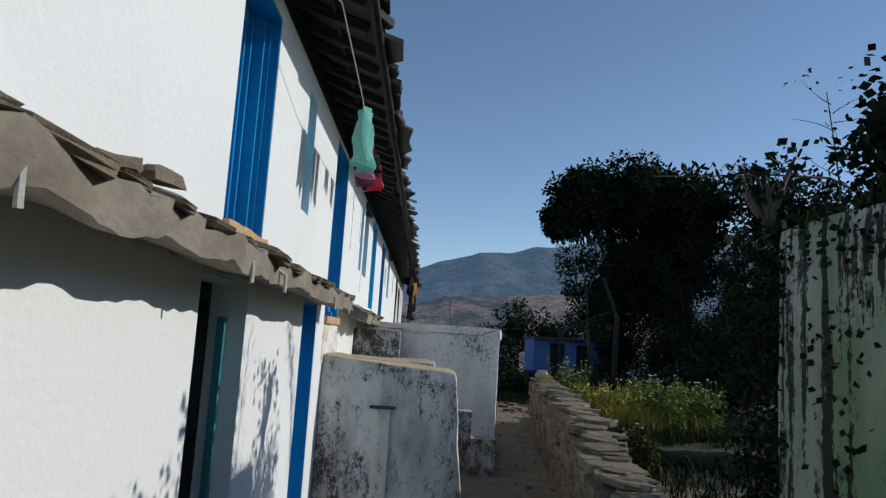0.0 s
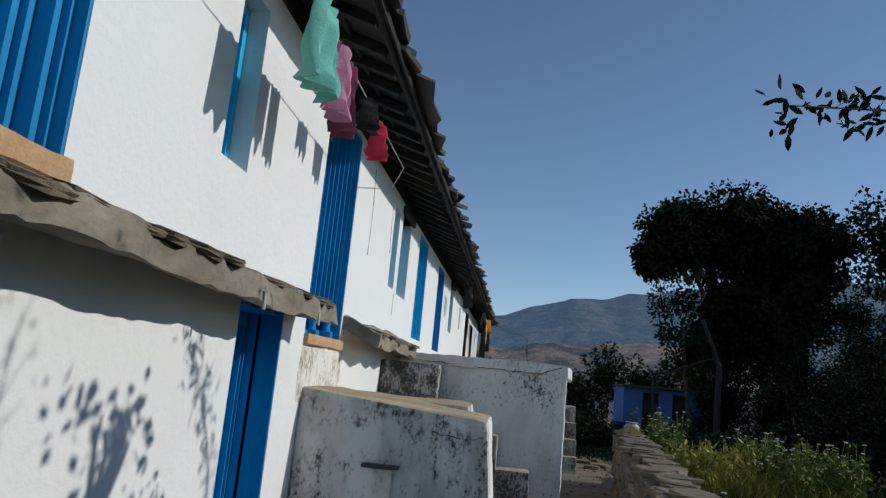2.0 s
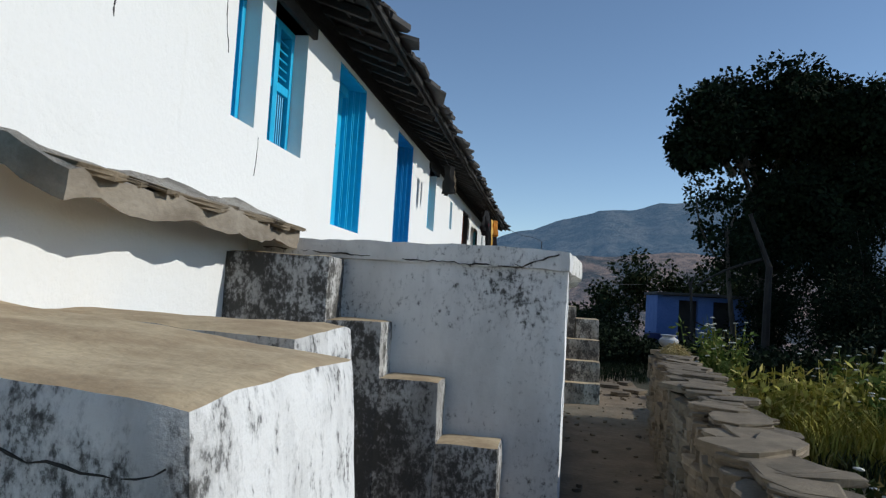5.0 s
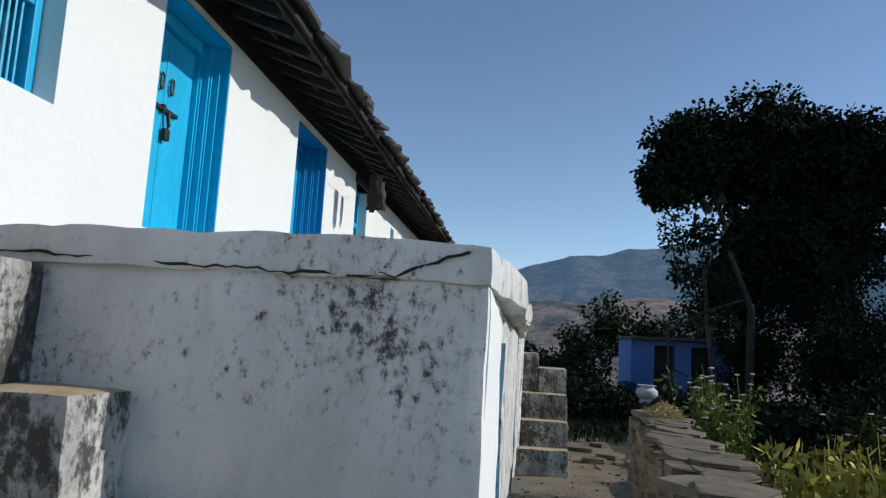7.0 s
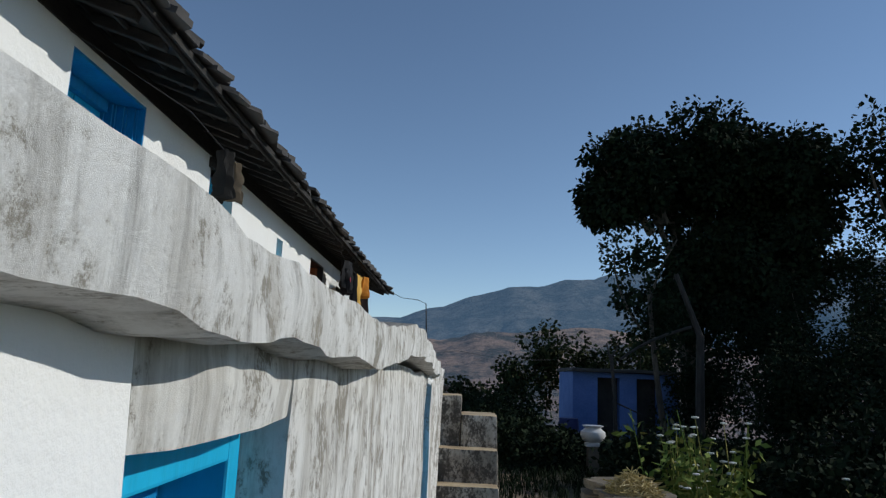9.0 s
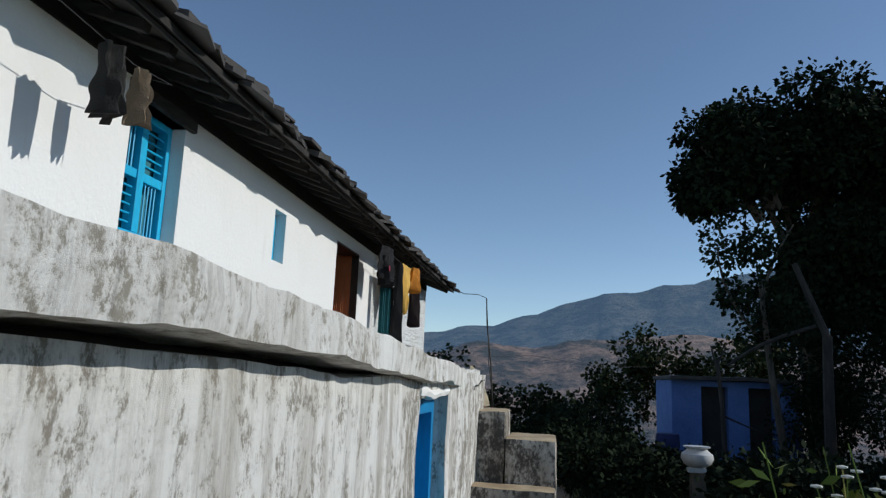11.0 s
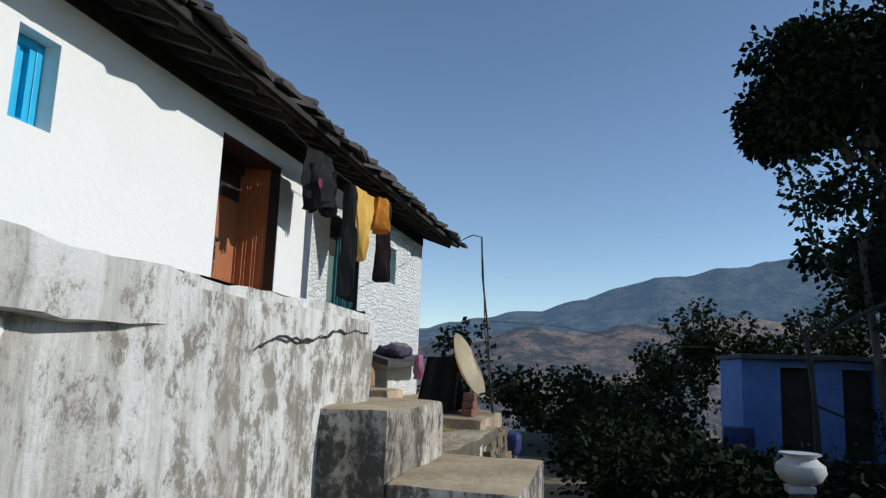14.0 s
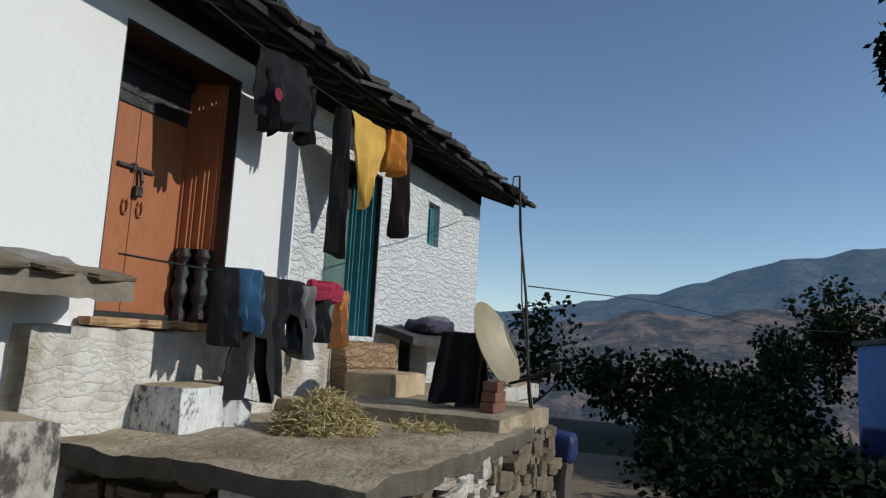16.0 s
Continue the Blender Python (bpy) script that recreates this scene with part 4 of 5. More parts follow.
for x0, y0, x1, y1, z, mat in ((-0.87, 20.0, -0.52, 20.62, 1.24, M_BLOCK), (-0.72, 22.05, -0.30, 22.75, 1.27, M_TREAD)):
    solid("step_block", topped(worn(x0, y0, 0.95, x1, y1, z, 0.07, 0.01, 5, 0.025)), [M_TREAD, mat], "plastered step block standing on the courtyard", "step", "step blocks", "", True)


# ---- dry-stone wall beside the lane ----
def lane_wall(y):
    """Left edge, right edge and top of the dry-stone wall at y."""
    pts = [(4.2, 1.02, 1.42, 0.70), (5.5, 1.16, 1.56, 0.78), (7.5, 1.40, 1.78, 0.90), (9.5, 1.60, 1.98, 0.95), (11.5, 1.79, 2.22, 0.96), (13.3, 1.97, 2.36, 0.96), (14.75, 2.12, 2.60, 0.96)]
    for a, b in zip(pts, pts[1:]):
        if y <= b[0] or b is pts[-1]:
            f = max(0.0, min(1.0, (y - a[0]) / (b[0] - a[0])))
            return tuple(a[k] + (b[k] - a[k]) * f for k in (1, 2, 3))


rng = random.Random(21)
wall = thing("dry_stone_wall", "low dry-stone wall of grey-brown slabs beside the lane", "wall", kind="structure")
bm = bmesh.new()
prev = None
for i in range(24):
    y = 4.2 + 10.55 * i / 23
    a, b, z = lane_wall(y)
    ring = [bm.verts.new(p) for p in ((a + 0.05, y, -0.05), (b - 0.03, y, -0.05), (b - 0.05, y, z - 0.07), (a + 0.07, y, z - 0.07))]
    if prev:
        for k in range(4):
            bm.faces.new((prev[k], ring[k], ring[(k + 1) % 4], prev[(k + 1) % 4]))
    else:
        bm.faces.new(ring[::-1])
    prev = ring
bm.faces.new(prev)
part("wall_core", bm, M_WALLCORE, wall, "dark mud and rubble core")


def flag_mesh(k):
    """A thick uneven flagstone or rubble piece of unit size, with chipped layered edges."""
    r = random.Random(100 + k)
    n = 7 + k % 4
    bm = bmesh.new()
    ang = [2 * math.pi * (i + r.uniform(-0.25, 0.25)) / n for i in range(n)]
    rad = [r.uniform(0.82, 1.08) for _ in range(n)]
    rings = []
    rad = [q * r.choice((0.85, 1.0, 1.15)) for q in rad]
    for z, s in ((-0.5, 0.86), (-0.05, 1.0), (0.05, 0.92), (0.42, 0.97), (0.5, 0.88)):
        rings.append([bm.verts.new((max(-0.5, min(0.5, 0.62 * math.cos(t) * q * s)), max(-0.5, min(0.5, 0.62 * math.sin(t) * q * s)), z + r.uniform(-0.05, 0.05))) for t, q in zip(ang, rad)])
    for a, b in zip(rings, rings[1:]):
        for i in range(n):
            bm.faces.new((a[i], a[(i + 1) % n], b[(i + 1) % n], b[i]))
    bm.faces.new(rings[0][::-1])
    bm.faces.new(rings[-1])
    return bm


flags = [finish("flagstone", flag_mesh(k), M_STONE) for k in range(10)]


def stone_piece(name, parent, loc, rot, size):
    s = new(name, flags[rng.randrange(10)])
    s.parent = parent
    s.matrix_basis = Matrix.LocRotScale(loc, Euler(rot), size)
    return s


for slab, y0, y1, edge, z in SLABS:
    y = y0
    while y < y1 - 0.1:
        length = rng.uniform(0.12, 0.42)
        stone_piece("edge_flag", slab, (edge - 0.10 + rng.uniform(-0.02, 0.03), min(y + length / 2, y1 - 0.1), z + 0.004 + rng.uniform(0, 0.01)), (rng.uniform(-0.05, 0.05), 0.24 + rng.uniform(-0.06, 0.06), rng.uniform(-0.3, 0.3)), (rng.uniform(0.16, 0.30), length * 1.1, rng.uniform(0.018, 0.035)))
        y += length * rng.uniform(0.7, 1.1)

y = 4.15
while y < 14.7:
    length = rng.uniform(0.14, 0.44)
    a, b, z = lane_wall(y + length / 2)
    stone_piece("top_slab", wall, ((a + b) / 2 + rng.uniform(-0.10, 0.10), y + length / 2, z - 0.02 + rng.uniform(-0.012, 0.02)), (rng.uniform(-0.05, 0.05), rng.uniform(-0.05, 0.05), 0.1 + rng.uniform(-0.5, 0.5)),
                ((b - a) * rng.uniform(0.5, 0.95), length * 1.2, rng.uniform(0.025, 0.06)))
    y += length * rng.uniform(0.3, 0.6)
face_rest = bmesh.new()
n_face = 0
for row in range(10):
    y = 4.2 + rng.uniform(0, 0.1)
    while y < 14.7:
        length = rng.uniform(0.13, 0.34)
        a, b, z = lane_wall(y + length / 2)
        zz = 0.02 + row * 0.097
        if zz < z - 0.08:
            loc, rot, size = (a + 0.06 + rng.uniform(-0.02, 0.02), y + length / 2, zz + 0.045), (rng.uniform(-0.1, 0.1), rng.uniform(-0.08, 0.08), rng.uniform(-0.1, 0.1)), (rng.uniform(0.14, 0.20), length * 1.02, rng.uniform(0.07, 0.10))
            if y > 7.2 and n_face < 290:
                stone_piece("wall_stone", wall, loc, rot, size)
                n_face += 1
            else:
                tmp = flag_mesh(rng.randrange(10))
                tmp.transform(Matrix.LocRotScale(loc, Euler(rot), size))
                me = bpy.data.meshes.new("tmp")
                tmp.to_mesh(me)
                tmp.free()
                face_rest.from_mesh(me)
                bpy.data.meshes.remove(me)
        y += length * 1.01
tagged(part("face_rubble", face_rest, M_STONE, wall), kind="stuff")


# rubble faces of the courtyard terrace
court = thing("courtyard_stonework", "rubble stone face of the courtyard terrace", "wall", kind="structure")
rng = random.Random(33)
pale_flags = [finish("pale_stone", flag_mesh(k), M_PLINTH) for k in range(4)]
for row in range(12):
    x = -0.95
    while x < 0.80:
        length = rng.uniform(0.07, 0.30)
        z = 0.04 + row * 0.074 + rng.uniform(-0.02, 0.015)
        if z < 0.88:
            stone_piece("wall_stone", court, (x + length / 2, 19.735 + rng.uniform(-0.05, 0.035), z), (rng.uniform(-0.2, 0.2), rng.uniform(-0.15, 0.15), rng.uniform(-0.3, 0.3)), (length, 0.15, rng.uniform(0.035, 0.085)))
        x += length * 1.02
    y = 19.62
    while y < 22.7:
        length = rng.uniform(0.09, 0.26)
        z = 0.05 + row * 0.076 + rng.uniform(-0.03, 0.02)
        if z < 0.9:
            st = stone_piece("wall_stone", court, (0.79 + rng.uniform(-0.03, 0.035), y + length / 2, z), (rng.uniform(-0.25, 0.25), rng.uniform(-0.15, 0.15), rng.uniform(-0.3, 0.3)), (0.13, length, rng.uniform(0.05, 0.12)))
            if rng.random() < 0.4 and y < 21.2:
                st.data = pale_flags[rng.randrange(4)]
        y += length * 1.03
rng = random.Random(35)
for y in (19.74, 20.02, 20.36, 20.70):
    solid("paving_flag", (lambda bm: (bm.transform(Matrix.LocRotScale((-0.95, y + 0.14, 1.555), Euler((0, 0, rng.uniform(-0.2, 0.2))), (0.26, 0.36, 0.045))), bm)[1])(flag_mesh(int(y * 10) % 10)), M_MUD, "ochre mud-stained flagstone below the brown door", "flagstone", "flagstones below the door")


# ---- plants ----
def leaf_cloud(centres, per, size, rnd, droop=0.3, narrow=0.38):
    """Many small folded leaves round clump centres: (x, y, z, radius)."""
    vs, fs = [], []
    for cx, cy, cz, cr in centres:
        for _ in range(int(per * cr * cr)):
            d = Vector((rnd.gauss(0, 1), rnd.gauss(0, 1), rnd.gauss(0, 0.8)))
            d = d.normalized() * cr * rnd.uniform(0.35, 1.05)
            p = Vector((cx, cy, cz)) + d
            way = (d.normalized() + Vector((rnd.uniform(-1, 1), rnd.uniform(-1, 1), rnd.uniform(-1, 0.6) - droop))).normalized()
            side = way.cross(Vector((rnd.uniform(-1, 1), rnd.uniform(-1, 1), rnd.uniform(-1, 1))))
            if side.length < 0.01:
                continue
            side.normalize()
            s = size * rnd.uniform(0.6, 1.3)
            i = len(vs)
            vs += [p, p + way * s * 0.5 + side * s * narrow, p + way * s, p + way * s * 0.5 - side * s * narrow]
            fs.append((i, i + 1, i + 2, i + 3))
    me = bpy.data.meshes.new("crown")
    me.from_pydata([tuple(v) for v in vs], [], fs)
    return me


def crown_part(parent, centres, per, size, mat, seed, droop=0.3, name="crown", narrow=0.38):
    me = leaf_cloud(centres, per, size, random.Random(seed), droop, narrow)
    me.materials.append(mat)
    ob = new(name, me)
    ob.parent = parent
    return ob


def limb(bm, a, b, r0, r1, rnd, bend=0.12, n=6, sides=7):
    a, b = Vector(a), Vector(b)
    off = Vector((rnd.uniform(-1, 1), rnd.uniform(-1, 1), rnd.uniform(-0.3, 0.6))) * (b - a).length * bend
    tube(bm, [a.lerp(b, i / n) + off * math.sin(math.pi * i / n) for i in range(n + 1)], [r0 + (r1 - r0) * i / n for i in range(n + 1)], sides)


def fill(rnd, centre, radii, count, r, shell=0.55):
    out = []
    for _ in range(count):
        d = Vector((rnd.gauss(0, 1), rnd.gauss(0, 1), rnd.gauss(0, 1))).normalized() * rnd.uniform(shell, 1.0)
        out.append((centre[0] + d.x * radii[0], centre[1] + d.y * radii[1], centre[2] + d.z * radii[2], r * rnd.uniform(0.7, 1.25)))
    return out


# the big mango tree
rnd = random.Random(5)
mango = thing("mango_tree", "large dark mango tree with a domed dense crown", "tree", (8.6, 32, 0))
mango.matrix_basis = Matrix.Identity(4)
bm = bmesh.new()
limb(bm, (8.7, 32.2, -0.4), (8.3, 32.0, 3.6), 0.42, 0.30, rnd, 0.05)
limbs = [((8.3, 32, 3.6), (6.4, 31.6, 8.2)), ((8.3, 32, 3.5), (9.6, 32.3, 8.6)), ((8.3, 32, 3.6), (7.6, 31.8, 8.8)), ((8.35, 32, 3.0), (11.5, 32.6, 7.6)), ((7.2, 31.8, 6.3), (5.6, 31.4, 8.3)), ((7.7, 31.9, 6.6), (7.0, 31.2, 8.9)), ((7.4, 31.8, 6.6), (8.3, 31.5, 8.4))]
for a, b in limbs:
    limb(bm, a, b, 0.15, 0.04, rnd, 0.08)
part("trunk", bm, M_BARK, mango, "", True)
cl = []
for cx, cy, cz, rx, ry, rz, n in ((7.2, 32, 8.2, 2.3, 2.2, 1.75, 90), (9.2, 32.2, 8.7, 2.2, 2.2, 1.55, 70), (11.4, 32.3, 8.2, 2.1, 2.2, 1.6, 70), (6.2, 31.8, 7.4, 0.9, 1.4, 0.8, 22), (10.6, 32, 5.6, 3.2, 2.3, 2.5, 80), (8.6, 32.0, 4.4, 2.2, 1.6, 2.1, 46)):
    cl += fill(rnd, (cx, cy, cz), (rx, ry, rz), n, 0.62, 0.25)
cl = [c for c in cl if not ((7.1 < c[0] < 8.1 and 6.7 < c[2] < 7.9) or (c[0] < 6.6 and c[2] < 6.7))]
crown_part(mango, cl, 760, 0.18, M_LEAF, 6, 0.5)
# lighter tree under its edge
rnd = random.Random(7)
under = thing("young_tree", "thin-leaved young tree under the mango's edge", "tree")
bm = bmesh.new()
limb(bm, (6.9, 29.4, -0.2), (6.4, 29.2, 4.2), 0.10, 0.05, rnd, 0.08)
limb(bm, (6.6, 29.3, 2.6), (5.4, 29.0, 5.0), 0.05, 0.02, rnd)
limb(bm, (6.5, 29.3, 3.2), (7.2, 29.2, 5.6), 0.05, 0.02, rnd)
part("trunk", bm, M_BARK, under, "", True)
crown_part(under, fill(rnd, (6.0, 29.2, 4.9), (1.0, 1.1, 1.3), 30, 0.36, 0.1) + fill(rnd, (6.6, 29.2, 3.4), (0.9, 1, 0.9), 22, 0.38, 0.1), 260, 0.13, M_LEAF, 8)

rnd = random.Random(17)
right = thing("scrub_tree", "dark scrubby tree rising over the field", "tree")
bm = bmesh.new()
limb(bm, (15.6, 30.7, -0.8), (15.0, 30.4, 5.8), 0.22, 0.12, rnd, 0.05)
for q in ((13.0, 29.8, 8.1), (14.4, 30.8, 9.7), (16.7, 30.4, 8.9)):
    limb(bm, (15.1, 30.4, 4.4), q, 0.08, 0.03, rnd, 0.1)
part("trunk", bm, M_BARK, right, "", True)
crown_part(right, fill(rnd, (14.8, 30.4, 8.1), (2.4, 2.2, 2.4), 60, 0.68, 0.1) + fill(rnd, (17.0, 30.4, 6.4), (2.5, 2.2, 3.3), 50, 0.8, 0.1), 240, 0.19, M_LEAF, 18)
# cut tree beside the hut
rnd = random.Random(11)
cut = thing("pollard_tree", "dead grey tree with lopped branches", "tree")
bm = bmesh.new()
limb(bm, (7.40, 28.2, -0.3), (7.42, 28.1, 2.9), 0.13, 0.10, rnd, 0.03)
limb(bm, (7.42, 28.1, 2.85), (6.79, 28.0, 4.45), 0.085, 0.06, rnd, 0.05)
limb(bm, (7.2, 28.1, 3.1), (5.33, 28.0, 2.19), 0.045, 0.03, rnd, 0.10)
part("trunk", bm, M_DEADWOOD, cut, "", True)
stick = thing("dead_stick_tree", "thin dead tree stem with a fork", "tree")
bm = bmesh.new()
limb(bm, (5.22, 28.0, -0.2), (5.12, 28.0, 2.3), 0.06, 0.04, rnd, 0.02)
limb(bm, (5.12, 28, 2.1), (5.0, 28, 2.6), 0.03, 0.015, rnd, 0.02)
limb(bm, (5.12, 28, 2.2), (5.3, 28, 2.55), 0.03, 0.015, rnd, 0.02)
limb(bm, (5.15, 28, 1.15), (6.0, 28, 0.8), 0.025, 0.012, rnd, 0.1)
part("trunk", bm, M_DEADWOOD, stick, "", True)


def shrub(name, label, centre, radii, count, r, per, leaf, mat, seed, category="bush", group=""):
    rnd = random.Random(seed)
    t = thing(name, label, category, group=group)
    bm = bmesh.new()
    base = Vector((centre[0], centre[1], max(-9, centre[2] - radii[2])))
    cs = fill(rnd, centre, radii, count, r, 0.15)
    for c in cs[:7]:
        limb(bm, base, c[:3], 0.03, 0.01, rnd, 0.1, 4, 5)
    part("stem", bm, M_BARK, t)
    crown_part(t, cs, per, leaf, mat, seed + 1, 0.1)
    return t


# valley trees behind the hut
for k, (c, r, n, s) in enumerate((((5.6, 45, 2.6), (1.15, 1.2, 2.5), 38, 0.5), ((3.9, 44, 1.4), (1.1, 1.2, 1.6), 30, 0.5), ((2.2, 42, 0.2), (1.5, 1.2, 1.2), 26, 0.5), ((7.6, 44, 2.0), (1.5, 1.2, 2.2), 34, 0.55), ((0.4, 40, -0.4), (1.6, 1.0, 0.9), 22, 0.45), ((9.6, 42, 2.6), (1.8, 1.4, 2.4), 34, 0.6))):
    shrub("valley_tree", "leafy tree growing on the slope below the hut", c, r, n, s, 240, 0.20, M_LEAF2, 40 + k, "tree", "valley trees")
# big-leaved bush behind the courtyard
for k, (c, r, n) in enumerate((((-1.3, 30.5, 1.4), (0.9, 0.8, 0.95), 22), ((0.2, 30.5, 1.05), (0.9, 0.8, 0.75), 24), ((1.2, 31.0, 0.9), (0.7, 0.7, 0.7), 18))):
    shrub("broadleaf_bush", "broad-leaved green bush behind the courtyard", c, r, n, 0.33, 420, 0.13, M_LEAF2, 60 + k, "bush", "broad-leaved bushes")
# dark scrub along the lane's far end and round the hut
rnd = random.Random(70)
spots = [(2.3, 24.6, 0.15, 0.6, 0.45), (1.75, 26.6, 0.2, 0.6, 0.5), (3.4, 24.6, 0.0, 0.8, 0.15), (2.6, 27.5, 0.4, 1.1, 0.8), (3.9, 26.2, 0.0, 1.1, 0.15), (1.9, 30.0, 0.4, 1.0, 0.8), (5.6, 26.0, 0.0, 1.2, 0.15), (7.4, 25.6, 0.1, 1.4, 0.25), (9.2, 26.5, 1.3, 1.6, 1.9), (11.2, 26.5, 1.8, 1.7, 2.4), (9.6, 22.5, 1.0, 1.6, 1.5),
         (7.6, 20.5, 0.5, 1.4, 0.9), (5.6, 22.0, 0.0, 1.3, 0.2), (11.5, 20.0, 1.6, 1.8, 2.2), (9.6, 16.0, 0.6, 1.6, 1.0), (7.6, 13.5, 0.2, 1.2, 0.5), (5.2, 17.5, 0.25, 1.1, 0.6), (13.5, 13.0, 1.6, 1.8, 2.2), (8.0, 30.0, 1.4, 1.4, 1.6), (10.5, 30.0, 2.6, 1.8, 2.6), (13.5, 30.0, 3.4, 2.0, 3.4), (13.6, 24.0, 2.8, 2.0, 3.0), (4.4, 20.6, 0.2, 0.8, 0.5), (2.9, 23.4, 0.2, 0.8, 0.45), (9.2, 10.5, 0.5, 1.3, 0.9)]
for k, (x, y, z, r, h) in enumerate(spots):
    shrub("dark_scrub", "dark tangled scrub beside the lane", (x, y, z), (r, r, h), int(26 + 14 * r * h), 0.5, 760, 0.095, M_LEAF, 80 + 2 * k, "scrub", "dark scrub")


def weed_clump(name, label, centre, radius, stems, height, mat, seed, flowers=0, group=""):
    """Upright stems with small narrow leaves all along, and white heads on top."""
    rnd = random.Random(seed)
    t = thing(name, label, "weed", group=group)
    stemmesh, cs, heads = bmesh.new(), [], bmesh.new()
    for _ in range(stems):
        a = rnd.uniform(0, 2 * math.pi)
        q = radius * math.sqrt(rnd.random())
        p = Vector((centre[0] + q * math.cos(a), centre[1] + q * math.sin(a), centre[2]))
        h = height * rnd.uniform(0.55, 1.0)
        top = p + Vector((rnd.uniform(-0.2, 0.2) * h, rnd.uniform(-0.2, 0.2) * h, h))
        tube(stemmesh, [p, p.lerp(top, 0.5) + Vector((rnd.uniform(-0.02, 0.02), 0, 0)), top], [0.006, 0.005, 0.003], 4, False)
        for i in range(9):
            c = p.lerp(top, 0.15 + 0.8 * i / 9)
            cs.append((c.x, c.y, c.z, 0.09 * rnd.uniform(0.7, 1.2)))
        if flowers and rnd.random() < flowers:
            bmesh.ops.create_icosphere(heads, subdivisions=1, radius=0.018, matrix=Matrix.LocRotScale(top, None, (1.6, 1.6, 0.5)))
    tagged(part("stem", stemmesh, mat, t), kind="stuff")
    crown_part(t, cs, 900, 0.085, mat, seed + 1, 0.2, "leaves", 0.2)
    if flowers:
        tagged(part("flower_heads", heads, M_FLOWER, t, "small white flower heads"), kind="stuff")
    else:
        heads.free()
    return t


# Brighter copy of the weed leaves, with sunlight put into the colour.
M_BRIGHTWEED = foliage("sunlit_weeds", (0.07, 0.12, 0.025), (0.18, 0.22, 0.05), (0.32, 0.28, 0.09))
M_YELLOWWEED = foliage("yellowing_weeds", (0.22, 0.22, 0.04), (0.44, 0.39, 0.09), (0.58, 0.48, 0.18))
weed_clump("flowering_weed", "tall green weed with white flower heads by the wall end", (2.98, 14.9, 0.1), 0.30, 40, 1.36, M_BRIGHTWEED, 201, 0.9)
for k, (x, y, r, n, h, mat, fl) in enumerate(((3.0, 12.0, 0.45, 60, 0.85, M_YELLOWWEED, 0), (3.75, 12.0, 0.5, 60, 0.95, M_BRIGHTWEED, 0.5), (4.5, 12.2, 0.5, 50, 0.95, M_BRIGHTWEED, 0.6), (2.7, 9.6, 0.3, 26, 0.6, M_WEED, 0.3), (4.3, 14.6, 0.4, 30, 0.9, M_WEED, 0.5))):
    weed_clump("weeds", "sunlit weeds behind the dry-stone wall", (x, y, 0.12 if y < 11 else 0.30), r, n, h, mat, 210 + 3 * k, fl, "weeds behind the wall")
grass_tufts_spots = ((2.75, 3.6, 11.3, 12.2, 260), (3.5, 4.6, 11.6, 12.6, 120))
structure("bank", worn(2.55, 10.6, -0.2, 6.5, 16.5, 0.30, 0.3, 0.10, 0.9, 0.2), M_GRASSLAND, "low earth bank behind the dry-stone wall", True)


def grass_tufts(name, label, area, count, height, mat, seed, z=0.0):
    rnd = random.Random(seed)
    vs, fs = [], []
    for _ in range(count):
        x, y = rnd.uniform(area[0], area[1]), rnd.uniform(area[2], area[3])
        for _ in range(7):
            h = height * rnd.uniform(0.4, 1.0)
            a = rnd.uniform(0, 2 * math.pi)
            d = Vector((math.cos(a), math.sin(a), 0))
            s = Vector((-d.y, d.x, 0)) * 0.006
            p = Vector((x + rnd.uniform(-0.05, 0.05), y + rnd.uniform(-0.05, 0.05), z))
            m, t = p + d * h * 0.2 + Vector((0, 0, h * 0.65)), p + d * h * 0.55 + Vector((0, 0, h * 0.9))
            i = len(vs)
            vs += [p - s, p + s, m + s, m - s, t]
            fs += [(i, i + 1, i + 2, i + 3), (i + 3, i + 2, i + 4)]
    me = bpy.data.meshes.new(name)
    me.from_pydata([tuple(v) for v in vs], [], fs)
    me.materials.append(mat)
    return tagged(new(name, me), label, "grass", "", "stuff")


# Grass takes the near-black leaf colour to carry the trees' shade.
grass_tufts("grass", "rough grass behind the dry-stone wall", (2.6, 9, 4.8, 18), 2600, 0.26, M_LEAF, 301, 0.0)
grass_tufts("bank_grass", "rough grass on the bank", (2.8, 6.4, 10.8, 16.3), 1200, 0.32, M_LEAF2, 302, 0.28)
grass_tufts("lane_grass", "dark grass at the lane's end", (1.8, 8, 19.5, 29), 2600, 0.22, M_LEAF, 303, 0.0)


for k, (a, b, c, d, n) in enumerate(grass_tufts_spots):
    grass_tufts("dry_grass", "tall sunlit yellow grass among the weeds", (a, b, c, d), n, 0.62, M_YELLOWWEED, 320 + k, 0.28)


def straw_heap(centre, radius, height, count, seed, label):
    rnd = random.Random(seed)
    bm = bmesh.new()
    for _ in range(count):
        q = radius * rnd.random() ** 0.6
        a = rnd.uniform(0, 2 * math.pi)
        z = height * max(0.02, (1 - (q / radius) ** 2)) * rnd.uniform(0.1, 1.0)
        p = Vector((centre[0] + q * math.cos(a), centre[1] + q * math.sin(a), centre[2] + z))
        d = Vector((rnd.uniform(-1, 1), rnd.uniform(-1, 1), rnd.uniform(-0.1, 0.8))).normalized() * rnd.uniform(0.06, 0.16)
        tube(bm, [p - d * 0.5, p + Vector((0, 0, 0.01)), p + d * 0.5], 0.0028, 3, False)
    return solid("straw", bm, M_STRAW, label, "straw", "", "stuff")


